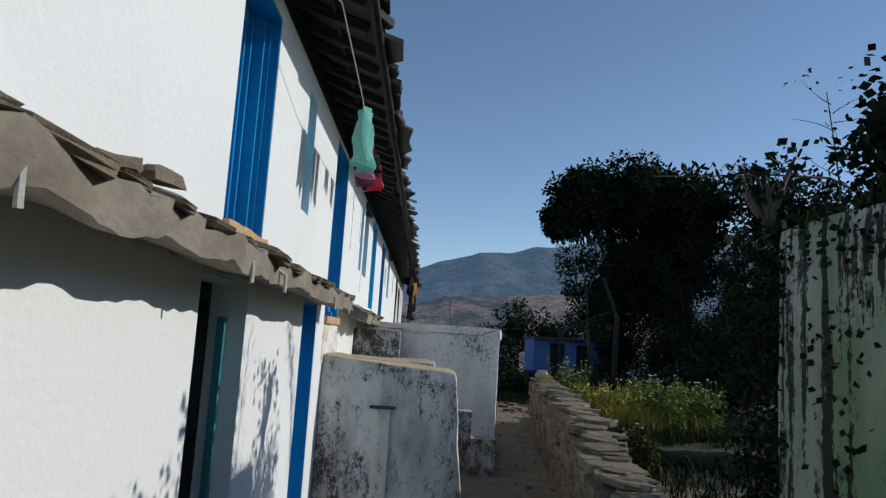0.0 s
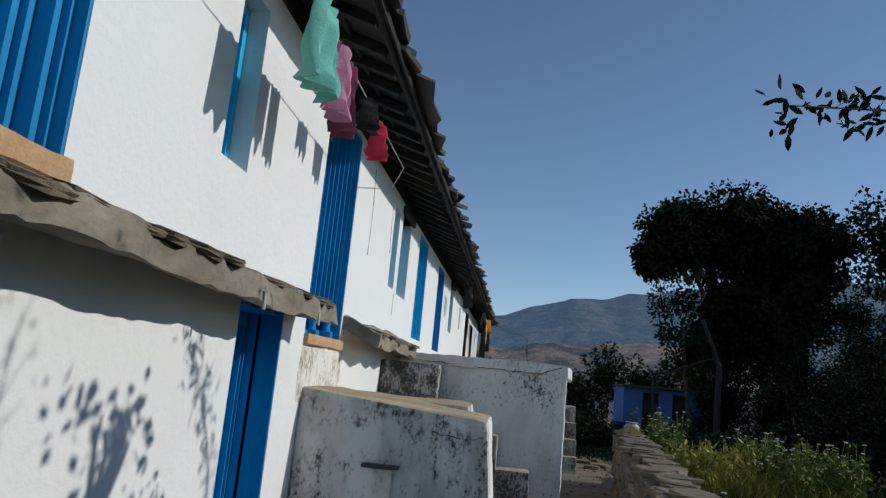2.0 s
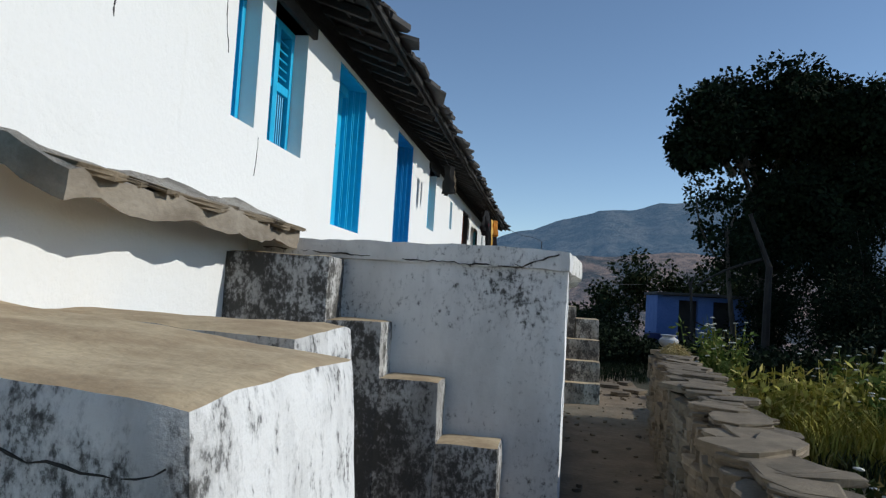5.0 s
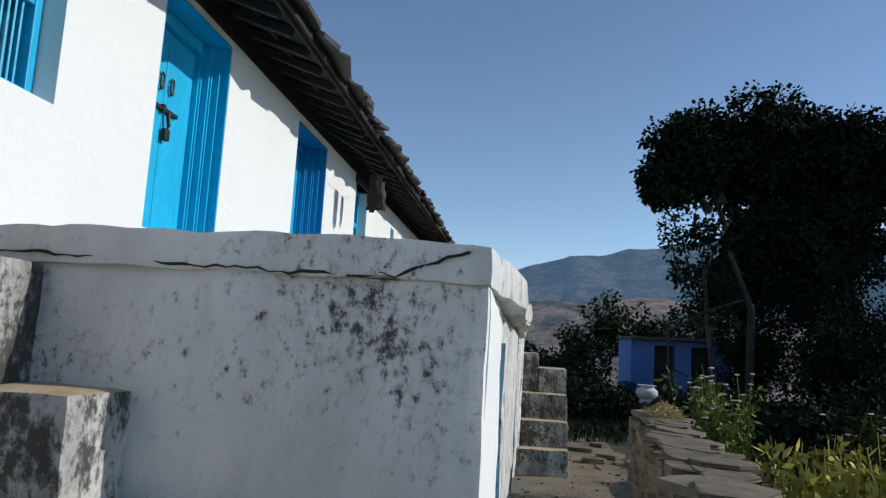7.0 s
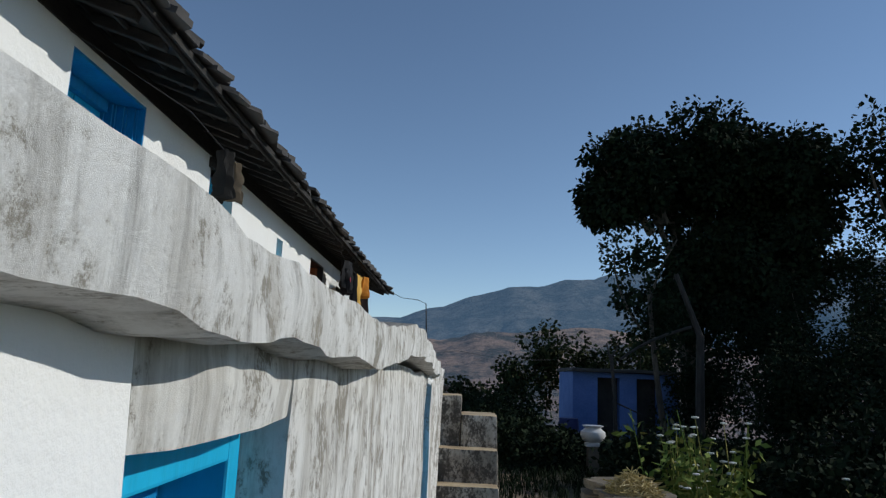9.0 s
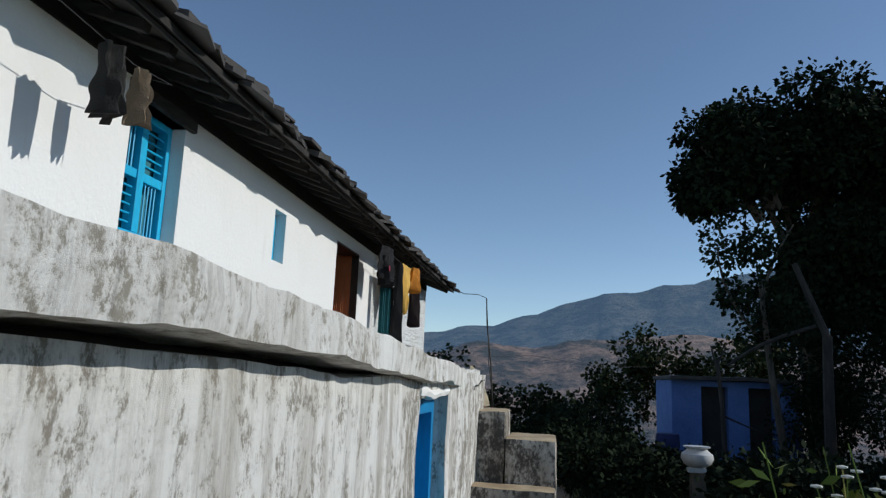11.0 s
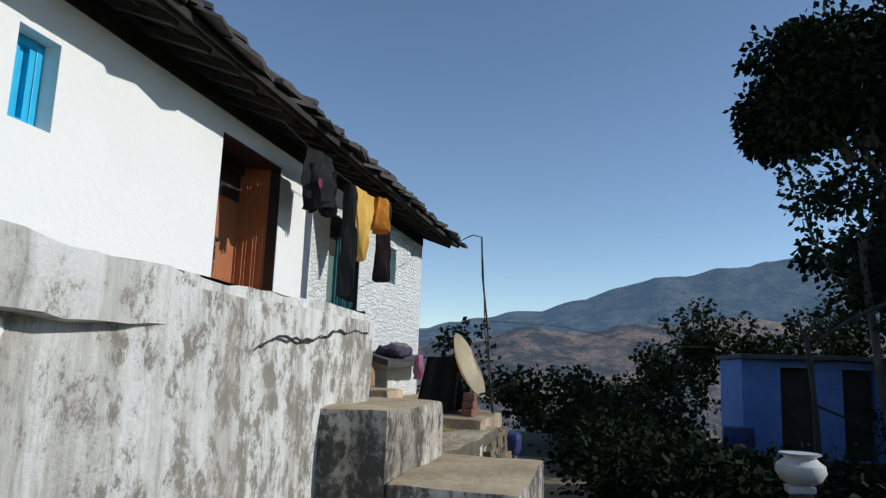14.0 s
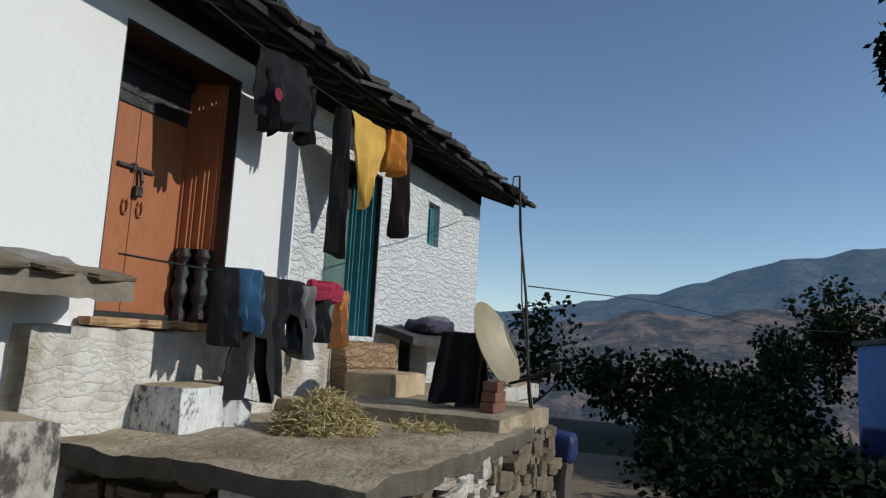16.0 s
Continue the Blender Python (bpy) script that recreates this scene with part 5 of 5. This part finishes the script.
straw_heap((2.28, 14.15, 0.96), 0.16, 0.12, 420, 401, "small heap of pale straw on the dry-stone wall")
straw_heap((-0.05, 20.65, 1.0), 0.30, 0.24, 1500, 402, "heap of cut yellowing grass on the courtyard")
straw_heap((0.35, 21.2, 1.0), 0.22, 0.03, 160, 403, "scattered straw on the courtyard")

# ---- overgrown green-stained wall ----
structure("garden_wall", worn(2.1, -2.5, -0.1, 2.55, 4.6, 2.44, 0.12, 0.025, 1.9, 0.03), M_GREENWALL, "tall green-stained mouldy white wall", True)
rnd = random.Random(90)
ivy = thing("creeper", "dark creeper hanging over the stained wall", "creeper")
hang = [(2.12 + rnd.uniform(-0.06, 0.25), rnd.uniform(0.5, 4.7), 2.42 + rnd.uniform(-0.22, 0.12), 0.16) for _ in range(110)]
hang += [(2.16 + rnd.uniform(-0.10, 0.30), 4.60 + rnd.uniform(-0.10, 0.55), rnd.uniform(0.05, 2.5), 0.19) for _ in range(150)]
for vy, low, n in ((4.42, 1.5, 16), (4.14, 0.5, 34), (3.98, 1.3, 16), (3.84, 0.7, 30), (3.66, 1.2, 20), (3.3, 0.9, 24), (2.8, 0.6, 26)):
    hang += [(2.085, vy + rnd.uniform(-0.03, 0.03), low + (2.4 - low) * rnd.random() ** 0.7, 0.045) for _ in range(n)]
crown_part(ivy, hang, 1300, 0.05, M_LEAF, 91, 0.6, "leaves")
shrub("wall_top_bush", "leafy bush growing on top of the stained wall", (2.50, 3.80, 2.92), (0.40, 0.34, 0.42), 84, 0.16, 1300, 0.065, M_LEAF, 92)
for k, y in enumerate((9.9, 11.2, 12.5, 13.9, 15.3, 16.8)):
    shrub("hedge_bush", "dense dark bush in the scrub beyond the lane wall", (8.4 + 0.25 * (k % 2), y, 0.75 + 0.1 * (k % 3)), (0.85, 0.95, 0.9), 46, 0.34, 330, 0.13, M_LEAF, 300 + k, group="hedge bushes")
shrub("wall_end_bush", "leafy twigs leaning out from the stained wall", (2.12, 4.75, 2.80), (0.20, 0.25, 0.30), 11, 0.11, 900, 0.075, M_LEAF, 96)
grass_tufts("wall_top_grass", "dry grass on top of the stained wall", (2.15, 2.5, 2.6, 4.5), 60, 0.16, M_WEED, 94, 2.46)
twig = thing("bare_sapling", "thin bare sapling rising from the wall top", "sapling")
bm = bmesh.new()
limb(bm, (2.30, 4.2, 2.4), (2.22, 4.25, 3.25), 0.007, 0.003, rnd, 0.04, 6, 5)
for k in range(9):
    z = 2.72 + 0.055 * k
    limb(bm, (2.28 - 0.006 * k, 4.22, z), (2.28 - 0.006 * k + rnd.uniform(-0.25, 0.25), 4.22 + rnd.uniform(-0.12, 0.12), z + rnd.uniform(0.06, 0.22)), 0.003, 0.0013, rnd, 0.1, 4, 4)
part("stem", bm, M_BARK, twig)
crown_part(twig, [(2.26 + rnd.uniform(-0.25, 0.25), 4.25 + rnd.uniform(-0.12, 0.12), rnd.uniform(2.8, 3.4), 0.04) for _ in range(26)], 1500, 0.03, M_LEAF2, 95, 0.2, "leaves")
branch = thing("overhanging_branch", "leafy branch reaching over the lane", "branch")
bm = bmesh.new()
pts = [(3.75, 5.95, 2.94), (3.1, 5.75, 3.12), (2.5, 5.55, 3.06), (1.95, 5.33, 2.96), (1.46, 5.14, 2.88)]
tube(bm, [(4.3, 6.2, -0.1), (4.15, 6.1, 1.6)] + pts, [0.03, 0.024, 0.016, 0.011, 0.008, 0.006, 0.003], 6)
for k in range(9):
    f = 0.5 + 3.0 * k / 9
    a = Vector(pts[int(f)]).lerp(Vector(pts[int(f) + 1]), f - int(f))
    tube(bm, [a, a + Vector((-0.10, rnd.uniform(-0.1, 0.1), rnd.uniform(-0.10, 0.09))), a + Vector((-0.22, rnd.uniform(-0.15, 0.15), rnd.uniform(-0.2, 0.12)))], [0.004, 0.003, 0.0015], 4)
part("stem", bm, M_BARK, branch)
vs, fs = [], []
for k in range(230):
    f = rnd.random() * 3.99
    i = int(f)
    p = Vector(pts[i]).lerp(Vector(pts[i + 1]), f - i) + Vector((rnd.uniform(-0.16, 0), rnd.uniform(-0.08, 0.08), rnd.uniform(-0.11, 0.07)))
    way = Vector((rnd.uniform(-0.7, 0.4), rnd.uniform(-0.6, 0.6), rnd.uniform(-1, 0.7))).normalized()
    side = way.cross(Vector((rnd.uniform(-0.4, 0.4), 1, rnd.uniform(-0.3, 0.3)))).normalized()
    s = rnd.uniform(0.05, 0.09)
    j = len(vs)
    vs += [tuple(q) for q in (p, p + way * s * 0.35 + side * s * 0.17, p + way * s * 0.7 + side * s * 0.14, p + way * s, p + way * s * 0.7 - side * s * 0.14, p + way * s * 0.35 - side * s * 0.17)]
    fs.append(tuple(range(j, j + 6)))
me = bpy.data.meshes.new("leaves")
me.from_pydata(vs, [], fs)
me.materials.append(M_LEAF)
lv = new("leaves", me)
lv.parent = branch

# ---- blue hut ----
hut = thing("hut", "small blue limewashed hut with a flat stone roof", "hut")
ops = [(5.26, 5.89, 0.0, 1.74), (6.38, 6.98, 0.0, 1.74)]
bm = wall_with_openings(30.5, 30.9, 4.55, 7.6, -0.3, 1.88, ops)
bm.transform(Matrix(((0, 1, 0, 0), (1, 0, 0, 0), (0, 0, 1, 0), (0, 0, 0, 1))))
bmesh.ops.recalc_face_normals(bm, faces=bm.faces[:])
part("wall", bm, M_HUT, hut)
part("side_wall", boxes((4.55, 30.9, -0.3, 4.85, 33.2, 1.88), (7.3, 30.9, -0.3, 7.6, 33.2, 1.88), (4.85, 33.0, -0.3, 7.3, 33.2, 1.88)), M_HUT, hut)
part("roof_slab", worn(4.48, 30.2, 1.89, 7.75, 33.4, 1.99, 0.2, 0.03, 1.5, 0.02), M_SLATE, hut)
# Near-black sheets across the bays paint the dark of the hut's openings.
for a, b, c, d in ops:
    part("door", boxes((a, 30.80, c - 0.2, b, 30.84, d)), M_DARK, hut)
solid("water_drum", tube(bmesh.new(), [(4.25, 29.3, -0.02), (4.25, 29.3, 0.3), (4.25, 29.3, 0.33), (4.25, 29.3, 0.62)], [0.26, 0.27, 0.285, 0.26], 20), M_HUTDOOR, "dark blue plastic drum standing by the hut", "drum", smooth=True)

# ---- pot on a post ----
post = thing("pot_stand", "dark stone pillar carrying a pot", "pillar")
part("pillar", worn(3.54, 22.52, -0.1, 3.74, 22.72, 0.50, 0.08, 0.01, 5, 0.02), M_WALLCORE, post, "", True)
part("capital", worn(3.50, 22.48, 0.49, 3.74, 22.70, 0.56, 0.05, 0.015, 6, 0.02), M_WHITEPOT, post, "chipped pale cap stone", True)
bm = bmesh.new()
prof = [(0.09, 0.555), (0.18, 0.60), (0.225, 0.68), (0.215, 0.745), (0.15, 0.795), (0.135, 0.815), (0.19, 0.84), (0.185, 0.852), (0.12, 0.825)]
tube(bm, [(3.64, 22.62, z) for _, z in prof], [r for r, _ in prof], 24)
solid("water_pot", bm, M_WHITEPOT, "round white pot with a flared rim on a pillar", "pot", smooth=True)

# ---- dish, pole, cables ----
dish = thing("satellite_dish", "cream satellite dish on a short post, seen nearly edge-on", "dish")
bm = bmesh.new()
rings, seg = 7, 32
grid = []
for i in range(rings + 1):
    r = 0.33 * i / rings
    grid.append([bm.verts.new((r * math.cos(2 * math.pi * k / seg) * 0.92, r * math.sin(2 * math.pi * k / seg), 0.09 * (r / 0.33) ** 2)) for k in range(seg)] if i else [bm.verts.new((0, 0, 0))])
for k in range(seg):
    bm.faces.new((grid[0][0], grid[1][k], grid[1][(k + 1) % seg]))
for i in range(1, rings):
    for k in range(seg):
        bm.faces.new((grid[i][k], grid[i + 1][k], grid[i + 1][(k + 1) % seg], grid[i][(k + 1) % seg]))
bmesh.ops.solidify(bm, geom=bm.faces[:], thickness=0.012)
aim = Matrix.Translation((0.49, 21.95, 1.515)) @ Vector((0.93, -0.12, 0.42)).to_track_quat("Z", "Y").to_matrix().to_4x4()
bm.transform(aim)
part("reflector", bm, M_DISH, dish, "cream painted reflector", True)
bm = bmesh.new()
tube(bm, [(0.55, 21.95, 1.24), (0.78, 21.93, 1.31), (1.0, 21.9, 1.41)], 0.012, 6)
box(bm, 0.97, 21.87, 1.38, 1.05, 21.93, 1.44, 0.01)
part("feed_arm", bm, M_DEADWOOD, dish)
bm = bmesh.new()
tube(bm, [(0.42, 21.97, 1.09), (0.44, 21.97, 1.3), (0.46, 21.96, 1.48)], 0.025, 8)
box(bm, 0.30, 21.85, 1.075, 0.56, 22.1, 1.11)
part("mast", bm, M_IRON, dish)
for k in range(3):
    stone_b = solid("brick", worn(-0.10, -0.055, 0, 0.10, 0.055, 0.07, 0.04, 0.004, 9, 0.008), M_BRICK, "loose reddish brick weighing down the dish foot", "brick", "bricks at the dish")
    stone_b.matrix_basis = pose(0.62, 21.75, 1.09 + 0.07 * k, 0, 0, 80 + 6 * k)
pole = thing("pole", "thin crooked iron pole with cables", "pole")
bm = bmesh.new()
tube(bm, [(0.88, 22.26, -0.05), (0.84, 22.26, 0.6), (0.74, 22.25, 1.2), (0.69, 22.25, 1.9), (0.62, 22.25, 2.45), (0.60, 22.245, 2.86)], [0.014, 0.013, 0.012, 0.011, 0.010, 0.009], 7)
part("shaft", bm, M_IRON, pole)
bm = bmesh.new()
tube(bm, [(0.86, 22.24, 0.5), (0.76, 22.22, 1.2), (0.66, 22.23, 1.9), (0.64, 22.24, 2.3), (0.60, 22.25, 2.86), (0.42, 22.7, 2.97), (0.05, 23.9, 3.12), (-0.35, 25.4, 3.40)], 0.006, 5)
part("cable", bm, M_WIRE, pole)
solid("overhead_cable", tube(bmesh.new(), [(0.70, 22.25, 2.0), (1.2, 26, 2.18), (3.0, 34, 2.2), (6.2, 45, 2.6)], 0.005, 4), M_WIRE, "thin overhead cable sagging to the valley", "cable")
structure("boundary_stone", worn(0.66, 22.9, -0.05, 0.92, 23.2, 0.63, 0.09, 0.03, 4, 0.04), M_WALLCORE, "dark rubble stump beside the courtyard", True)
solid("tarpaulin", worn(0.70, 22.93, 0.61, 0.95, 23.16, 0.86, 0.05, 0.035, 7, 0.06), M_HUTDOOR, "crumpled blue plastic sheet on a rubble stump", "tarpaulin", smooth=True)

# ---- washing ----
FABRICS = {}


def fabric(name, colour):
    if name not in FABRICS:
        FABRICS[name] = simple("cloth_" + name, tuple(c * 0.85 for c in colour), colour, 9, 0.95, 0, 0.4)
    return FABRICS[name]


def garment(name, label, mat, top, width, length, seed, waist=1.0, split=0.0, thick=0.02, group="", along=(0, 1, 0), sway=0.0, depth=0.05, holder=None, piece="cloth"):
    """A hanging garment: a folded, wrinkled sheet that hangs from a line through top, with a hem that can part into two legs or sleeves."""
    rnd = random.Random(seed)
    t = holder or thing(name, label, "garment", group=group)
    u, top = Vector(along).normalized(), Vector(top)
    nrm = u.cross(Vector((0, 0, 1)))
    nx, nz = 14, 16
    off = rnd.uniform(0, 50)
    bm = bmesh.new()
    sides = []
    for face in (1, -1):
        grid = []
        for i in range(nx + 1):
            f = i / nx - 0.5
            col = []
            for j in range(nz + 1):
                g = j / nz
                w = width * (1 + (waist - 1) * g)
                if split and g > 0.35:
                    push = split * (g - 0.35) * (1 if f > 0 else -1) * min(1, abs(f) * 6)
                else:
                    push = 0
                ripple = depth * math.sin(f * 16 + off + 2.2 * g) * (0.25 + g * 0.8) + 0.03 * noise.noise(Vector((f * 5 + off, g * 4, 1)))
                hem = 0.07 * noise.noise(Vector((f * 4 + off, 7, 2))) * g
                p = top + u * (f * w + push + sway * g) - Vector((0, 0, 1)) * (g * length + hem) + nrm * (ripple + face * thick * math.cos(f * math.pi) + face * 0.004)
                col.append(bm.verts.new(p))
            grid.append(col)
        for i in range(nx):
            for j in range(nz):
                if split and i in (nx // 2 - 1, nx // 2) and j > nz * 0.45:
                    continue
                q = (grid[i][j], grid[i + 1][j], grid[i + 1][j + 1], grid[i][j + 1])
                bm.faces.new(q if face > 0 else q[::-1])
        sides.append(grid)
    a, b = sides
    for i in range(nx):
        bm.faces.new((a[i][0], b[i][0], b[i + 1][0], a[i + 1][0]))
        bm.faces.new((a[i][nz], a[i + 1][nz], b[i + 1][nz], b[i][nz]))
    for j in range(nz):
        bm.faces.new((a[0][j], a[0][j + 1], b[0][j + 1], b[0][j]))
        bm.faces.new((a[nx][j], b[nx][j], b[nx][j + 1], a[nx][j + 1]))
    part(piece, bm, mat, t, "", True)
    return t


def line(points, r=0.005, mat=None, label="thin washing line under the eave"):
    return solid("washing_line", tube(bmesh.new(), points, r, 5), mat or M_ROPE, label, "rope", "washing lines")


# line near the first doors
line([(-1.01, 3.05, 3.36), (-0.64, 3.6, 3.28), (-0.61, 4.6, 3.13), (-0.64, 5.4, 3.12), (-0.62, 7.2, 3.10), (-1.01, 8.75, 3.34)], 0.0035)
garment("green_shirt", "pale green shirt hanging on a washing line", fabric("green", (0.20, 0.55, 0.47)), (-0.61, 4.88, 3.125), 0.27, 0.38, 1, 1.15, 0.0, 0.03, "washing")
garment("pink_cloth", "pink scarf hanging on a washing line", fabric("pink", (0.60, 0.25, 0.38)), (-0.63, 5.28, 3.12), 0.18, 0.34, 2, 1.0, 0, 0.02, "washing")
garment("dark_pink_cloth", "dark pink patterned cloth on a washing line", fabric("plum", (0.20, 0.04, 0.09)), (-0.64, 5.46, 3.12), 0.14, 0.38, 3, 1.0, 0, 0.02, "washing")
garment("red_cloth", "small red garment pinned on a washing line", fabric("red", (0.50, 0.02, 0.06)), (-0.635, 6.3, 3.11), 0.20, 0.22, 4, 0.8, 0, 0.02, "washing")
garment("dark_cloth", "dark garment pinned on a washing line", fabric("black", (0.008, 0.008, 0.010)), (-0.635, 5.95, 3.115), 0.2, 0.16, 5, 1.0, 0, 0.02, "washing")
# dark clothes by the fourth door
line([(-1.01, 13.2, 3.40), (-0.6, 14.0, 3.24), (-0.6, 14.9, 3.19), (-0.62, 15.3, 3.25), (-1.01, 15.5, 3.42)], 0.003, M_WIRE)
garment("dark_coat", "dark grey coat hanging under the eave", fabric("darkgrey", (0.02, 0.018, 0.016)), (-0.6, 14.72, 3.20), 0.17, 0.36, 6, 0.8, 0.0, 0.04, "washing")
garment("striped_towel", "brown striped towel hanging under the eave", fabric("brownish", (0.20, 0.15, 0.10)), (-0.6, 14.98, 3.19), 0.11, 0.30, 7, 1.0, 0, 0.02, "washing")
# line by the brown and green doors
line([(-1.01, 19.5, 3.42), (-0.60, 20.0, 3.36), (-0.62, 20.8, 3.30), (-0.60, 21.8, 3.27), (-0.56, 22.6, 3.31), (-1.01, 23.4, 3.42)], 0.004, M_WIRE)
BLACK = fabric("black", (0.008, 0.008, 0.010))
jacket = garment("black_jacket", "black sports jacket with a red badge on the line", BLACK, (-0.62, 20.80, 3.33), 0.60, 0.42, 8, 0.85, 0.0, 0.06, "washing", piece="body")
garment("", "", BLACK, (-0.60, 20.64, 3.20), 0.13, 0.38, 31, 0.8, 0, 0.04, holder=jacket, piece="sleeve")
garment("", "", BLACK, (-0.64, 21.09, 3.26), 0.14, 0.40, 32, 0.8, 0, 0.04, holder=jacket, piece="sleeve")
part("badge", (lambda bm: (bmesh.ops.create_circle(bm, cap_ends=True, segments=20, radius=0.042, matrix=Matrix.Translation((-0.52, 20.60, 3.03)) @ Euler((0, math.pi / 2, 0)).to_matrix().to_4x4()), bm)[1])(bmesh.new()), fabric("badge", (0.22, 0.015, 0.04)), jacket, "round dark red badge")
garment("black_trousers", "long black trousers hanging on the line", fabric("black", (0.008, 0.008, 0.010)), (-0.60, 21.55, 3.25), 0.17, 1.10, 9, 0.9, 0.0, 0.03, "washing")
garment("yellow_jacket", "quilted yellow jacket hanging by one shoulder on the line", fabric("yellow", (0.72, 0.43, 0.09)), (-0.58, 21.96, 3.265), 0.70, 0.69, 10, 0.08, 0, 0.025, "washing", (0, 1, 0), -0.04, 0.02)
garment("orange_hood", "orange hood lining of the quilted jacket", fabric("orange", (0.62, 0.24, 0.03)), (-0.55, 22.34, 3.30), 0.24, 0.34, 11, 0.7, 0, 0.07, "washing")
garment("brown_sweater", "dark brown sweater hanging on the line", fabric("brown", (0.022, 0.012, 0.012)), (-0.55, 22.52, 3.31), 0.22, 0.86, 12, 0.6, 0.0, 0.05, "washing")
# clothes over the low line
line([(-1.01, 19.95, 1.93), (-0.52, 20.18, 1.865), (-0.5, 20.9, 1.87), (-0.5, 21.56, 1.86), (-1.01, 21.85, 1.93)], 0.006, M_WIRE, "low washing line in front of the plinth")
garment("dark_sweater", "dark sweater draped over the low line", fabric("black", (0.008, 0.008, 0.010)), (-0.50, 20.26, 1.89), 0.20, 0.42, 13, 0.9, 0, 0.05, "clothes on the low line")
garment("blue_shirt", "blue shirt draped over the low line", fabric("blue", (0.03, 0.10, 0.19)), (-0.49, 20.42, 1.90), 0.26, 0.36, 14, 0.9, 0, 0.06, "clothes on the low line")
garment("grey_trousers", "dark grey trousers hanging over the low line", fabric("slate", (0.022, 0.022, 0.022)), (-0.50, 20.56, 1.88), 0.34, 0.72, 15, 0.85, 0.16, 0.04, "clothes on the low line")
garment("striped_jacket", "black and white striped track jacket over the low line", fabric("black", (0.008, 0.008, 0.010)), (-0.50, 20.86, 1.88), 0.26, 0.44, 16, 0.8, 0.2, 0.05, "clothes on the low line")
garment("grey_sweater", "grey sweater hanging over the low line", fabric("grey", (0.20, 0.19, 0.19)), (-0.49, 21.04, 1.86), 0.16, 0.46, 17, 0.8, 0, 0.05, "clothes on the low line")
garment("dark_check_shirt", "dark checked shirt over the low line", fabric("check", (0.015, 0.015, 0.014)), (-0.50, 21.22, 1.87), 0.24, 0.36, 18, 0.9, 0, 0.05, "clothes on the low line")
garment("red_shawl", "red shawl folded over the low line", fabric("crimson", (0.42, 0.03, 0.07)), (-0.48, 21.26, 1.91), 0.44, 0.12, 19, 0.9, 0, 0.06, "clothes on the low line")
garment("orange_scarf", "orange scarf hanging over the low line", fabric("apricot", (0.70, 0.32, 0.12)), (-0.48, 21.50, 1.87), 0.12, 0.40, 20, 0.6, 0, 0.03, "clothes on the low line")


def pile(name, label, mat, centre, size, seed):
    bm = worn(-size[0] / 2, -size[1] / 2, 0, size[0] / 2, size[1] / 2, size[2], 0.04, 0.045, 9, 0.05, None, None, seed)
    ob = solid(name, bm, mat, label, "clothes", "clothes pile", "", True)
    ob.location = centre
    return ob


pile("purple_blanket", "crumpled dark purple blanket on the slate awning", fabric("purple", (0.06, 0.05, 0.09)), (-0.76, 23.85, 1.62), (0.3, 0.7, 0.13), 3)
pile("grey_cloth", "crumpled grey cloth on the slate awning", fabric("grey", (0.20, 0.19, 0.19)), (-0.75, 24.0, 1.72), (0.2, 0.4, 0.07), 5)
garment("pink_towel", "pink towel hanging over the awning edge", fabric("pink", (0.60, 0.25, 0.38)), (-0.57, 24.42, 1.66), 0.18, 0.30, 21, 0.6, 0, 0.03, "clothes on the low line")
garment("tarp_over_dish", "black plastic sheet hung behind the dish", fabric("black", (0.008, 0.008, 0.010)), (0.30, 21.95, 1.62), 0.30, 0.52, 22, 1.7, 0, 0.05, "clothes on the low line", (1, 0.1, 0))


# ---- small stones and litter on the lane ----
rnd = random.Random(500)
litter = bmesh.new()
for k in range(320):
    x, y = rnd.uniform(0.9, 2.4), rnd.uniform(3.0, 22.0)
    if x < 0.9 + 0.016 * (y - 9.4) or (y < 8 and x < 0.4):
        continue
    s = rnd.uniform(0.008, 0.035)
    tmp = flag_mesh(rnd.randrange(10))
    tmp.transform(Matrix.LocRotScale((x, y, ground_height(x, y) + s * 0.25), Euler((rnd.uniform(-0.3, 0.3), rnd.uniform(-0.3, 0.3), rnd.uniform(0, 6))), (s * 2, s * 1.6, s)))
    me = bpy.data.meshes.new("tmp")
    tmp.to_mesh(me)
    tmp.free()
    litter.from_mesh(me)
    bpy.data.meshes.remove(me)
solid("pebbles", litter, M_STONE, "small loose stones scattered on the lane", "pebbles", "", "stuff")
for k, (x, y, s) in enumerate(((2.05, 17.6, 0.22), (2.35, 18.1, 0.26), (2.6, 17.5, 0.2), (1.95, 18.6, 0.24), (2.3, 19.2, 0.2))):
    f = solid("lane_flag", (lambda bm: (bm.transform(Matrix.LocRotScale((x, y, 0.03), Euler((0, 0, k)), (s * 1.6, s * 1.3, 0.07))), bm)[1])(flag_mesh(k)), M_STONE, "flat flagstone set in the trodden lane", "flagstone", "lane flagstones")
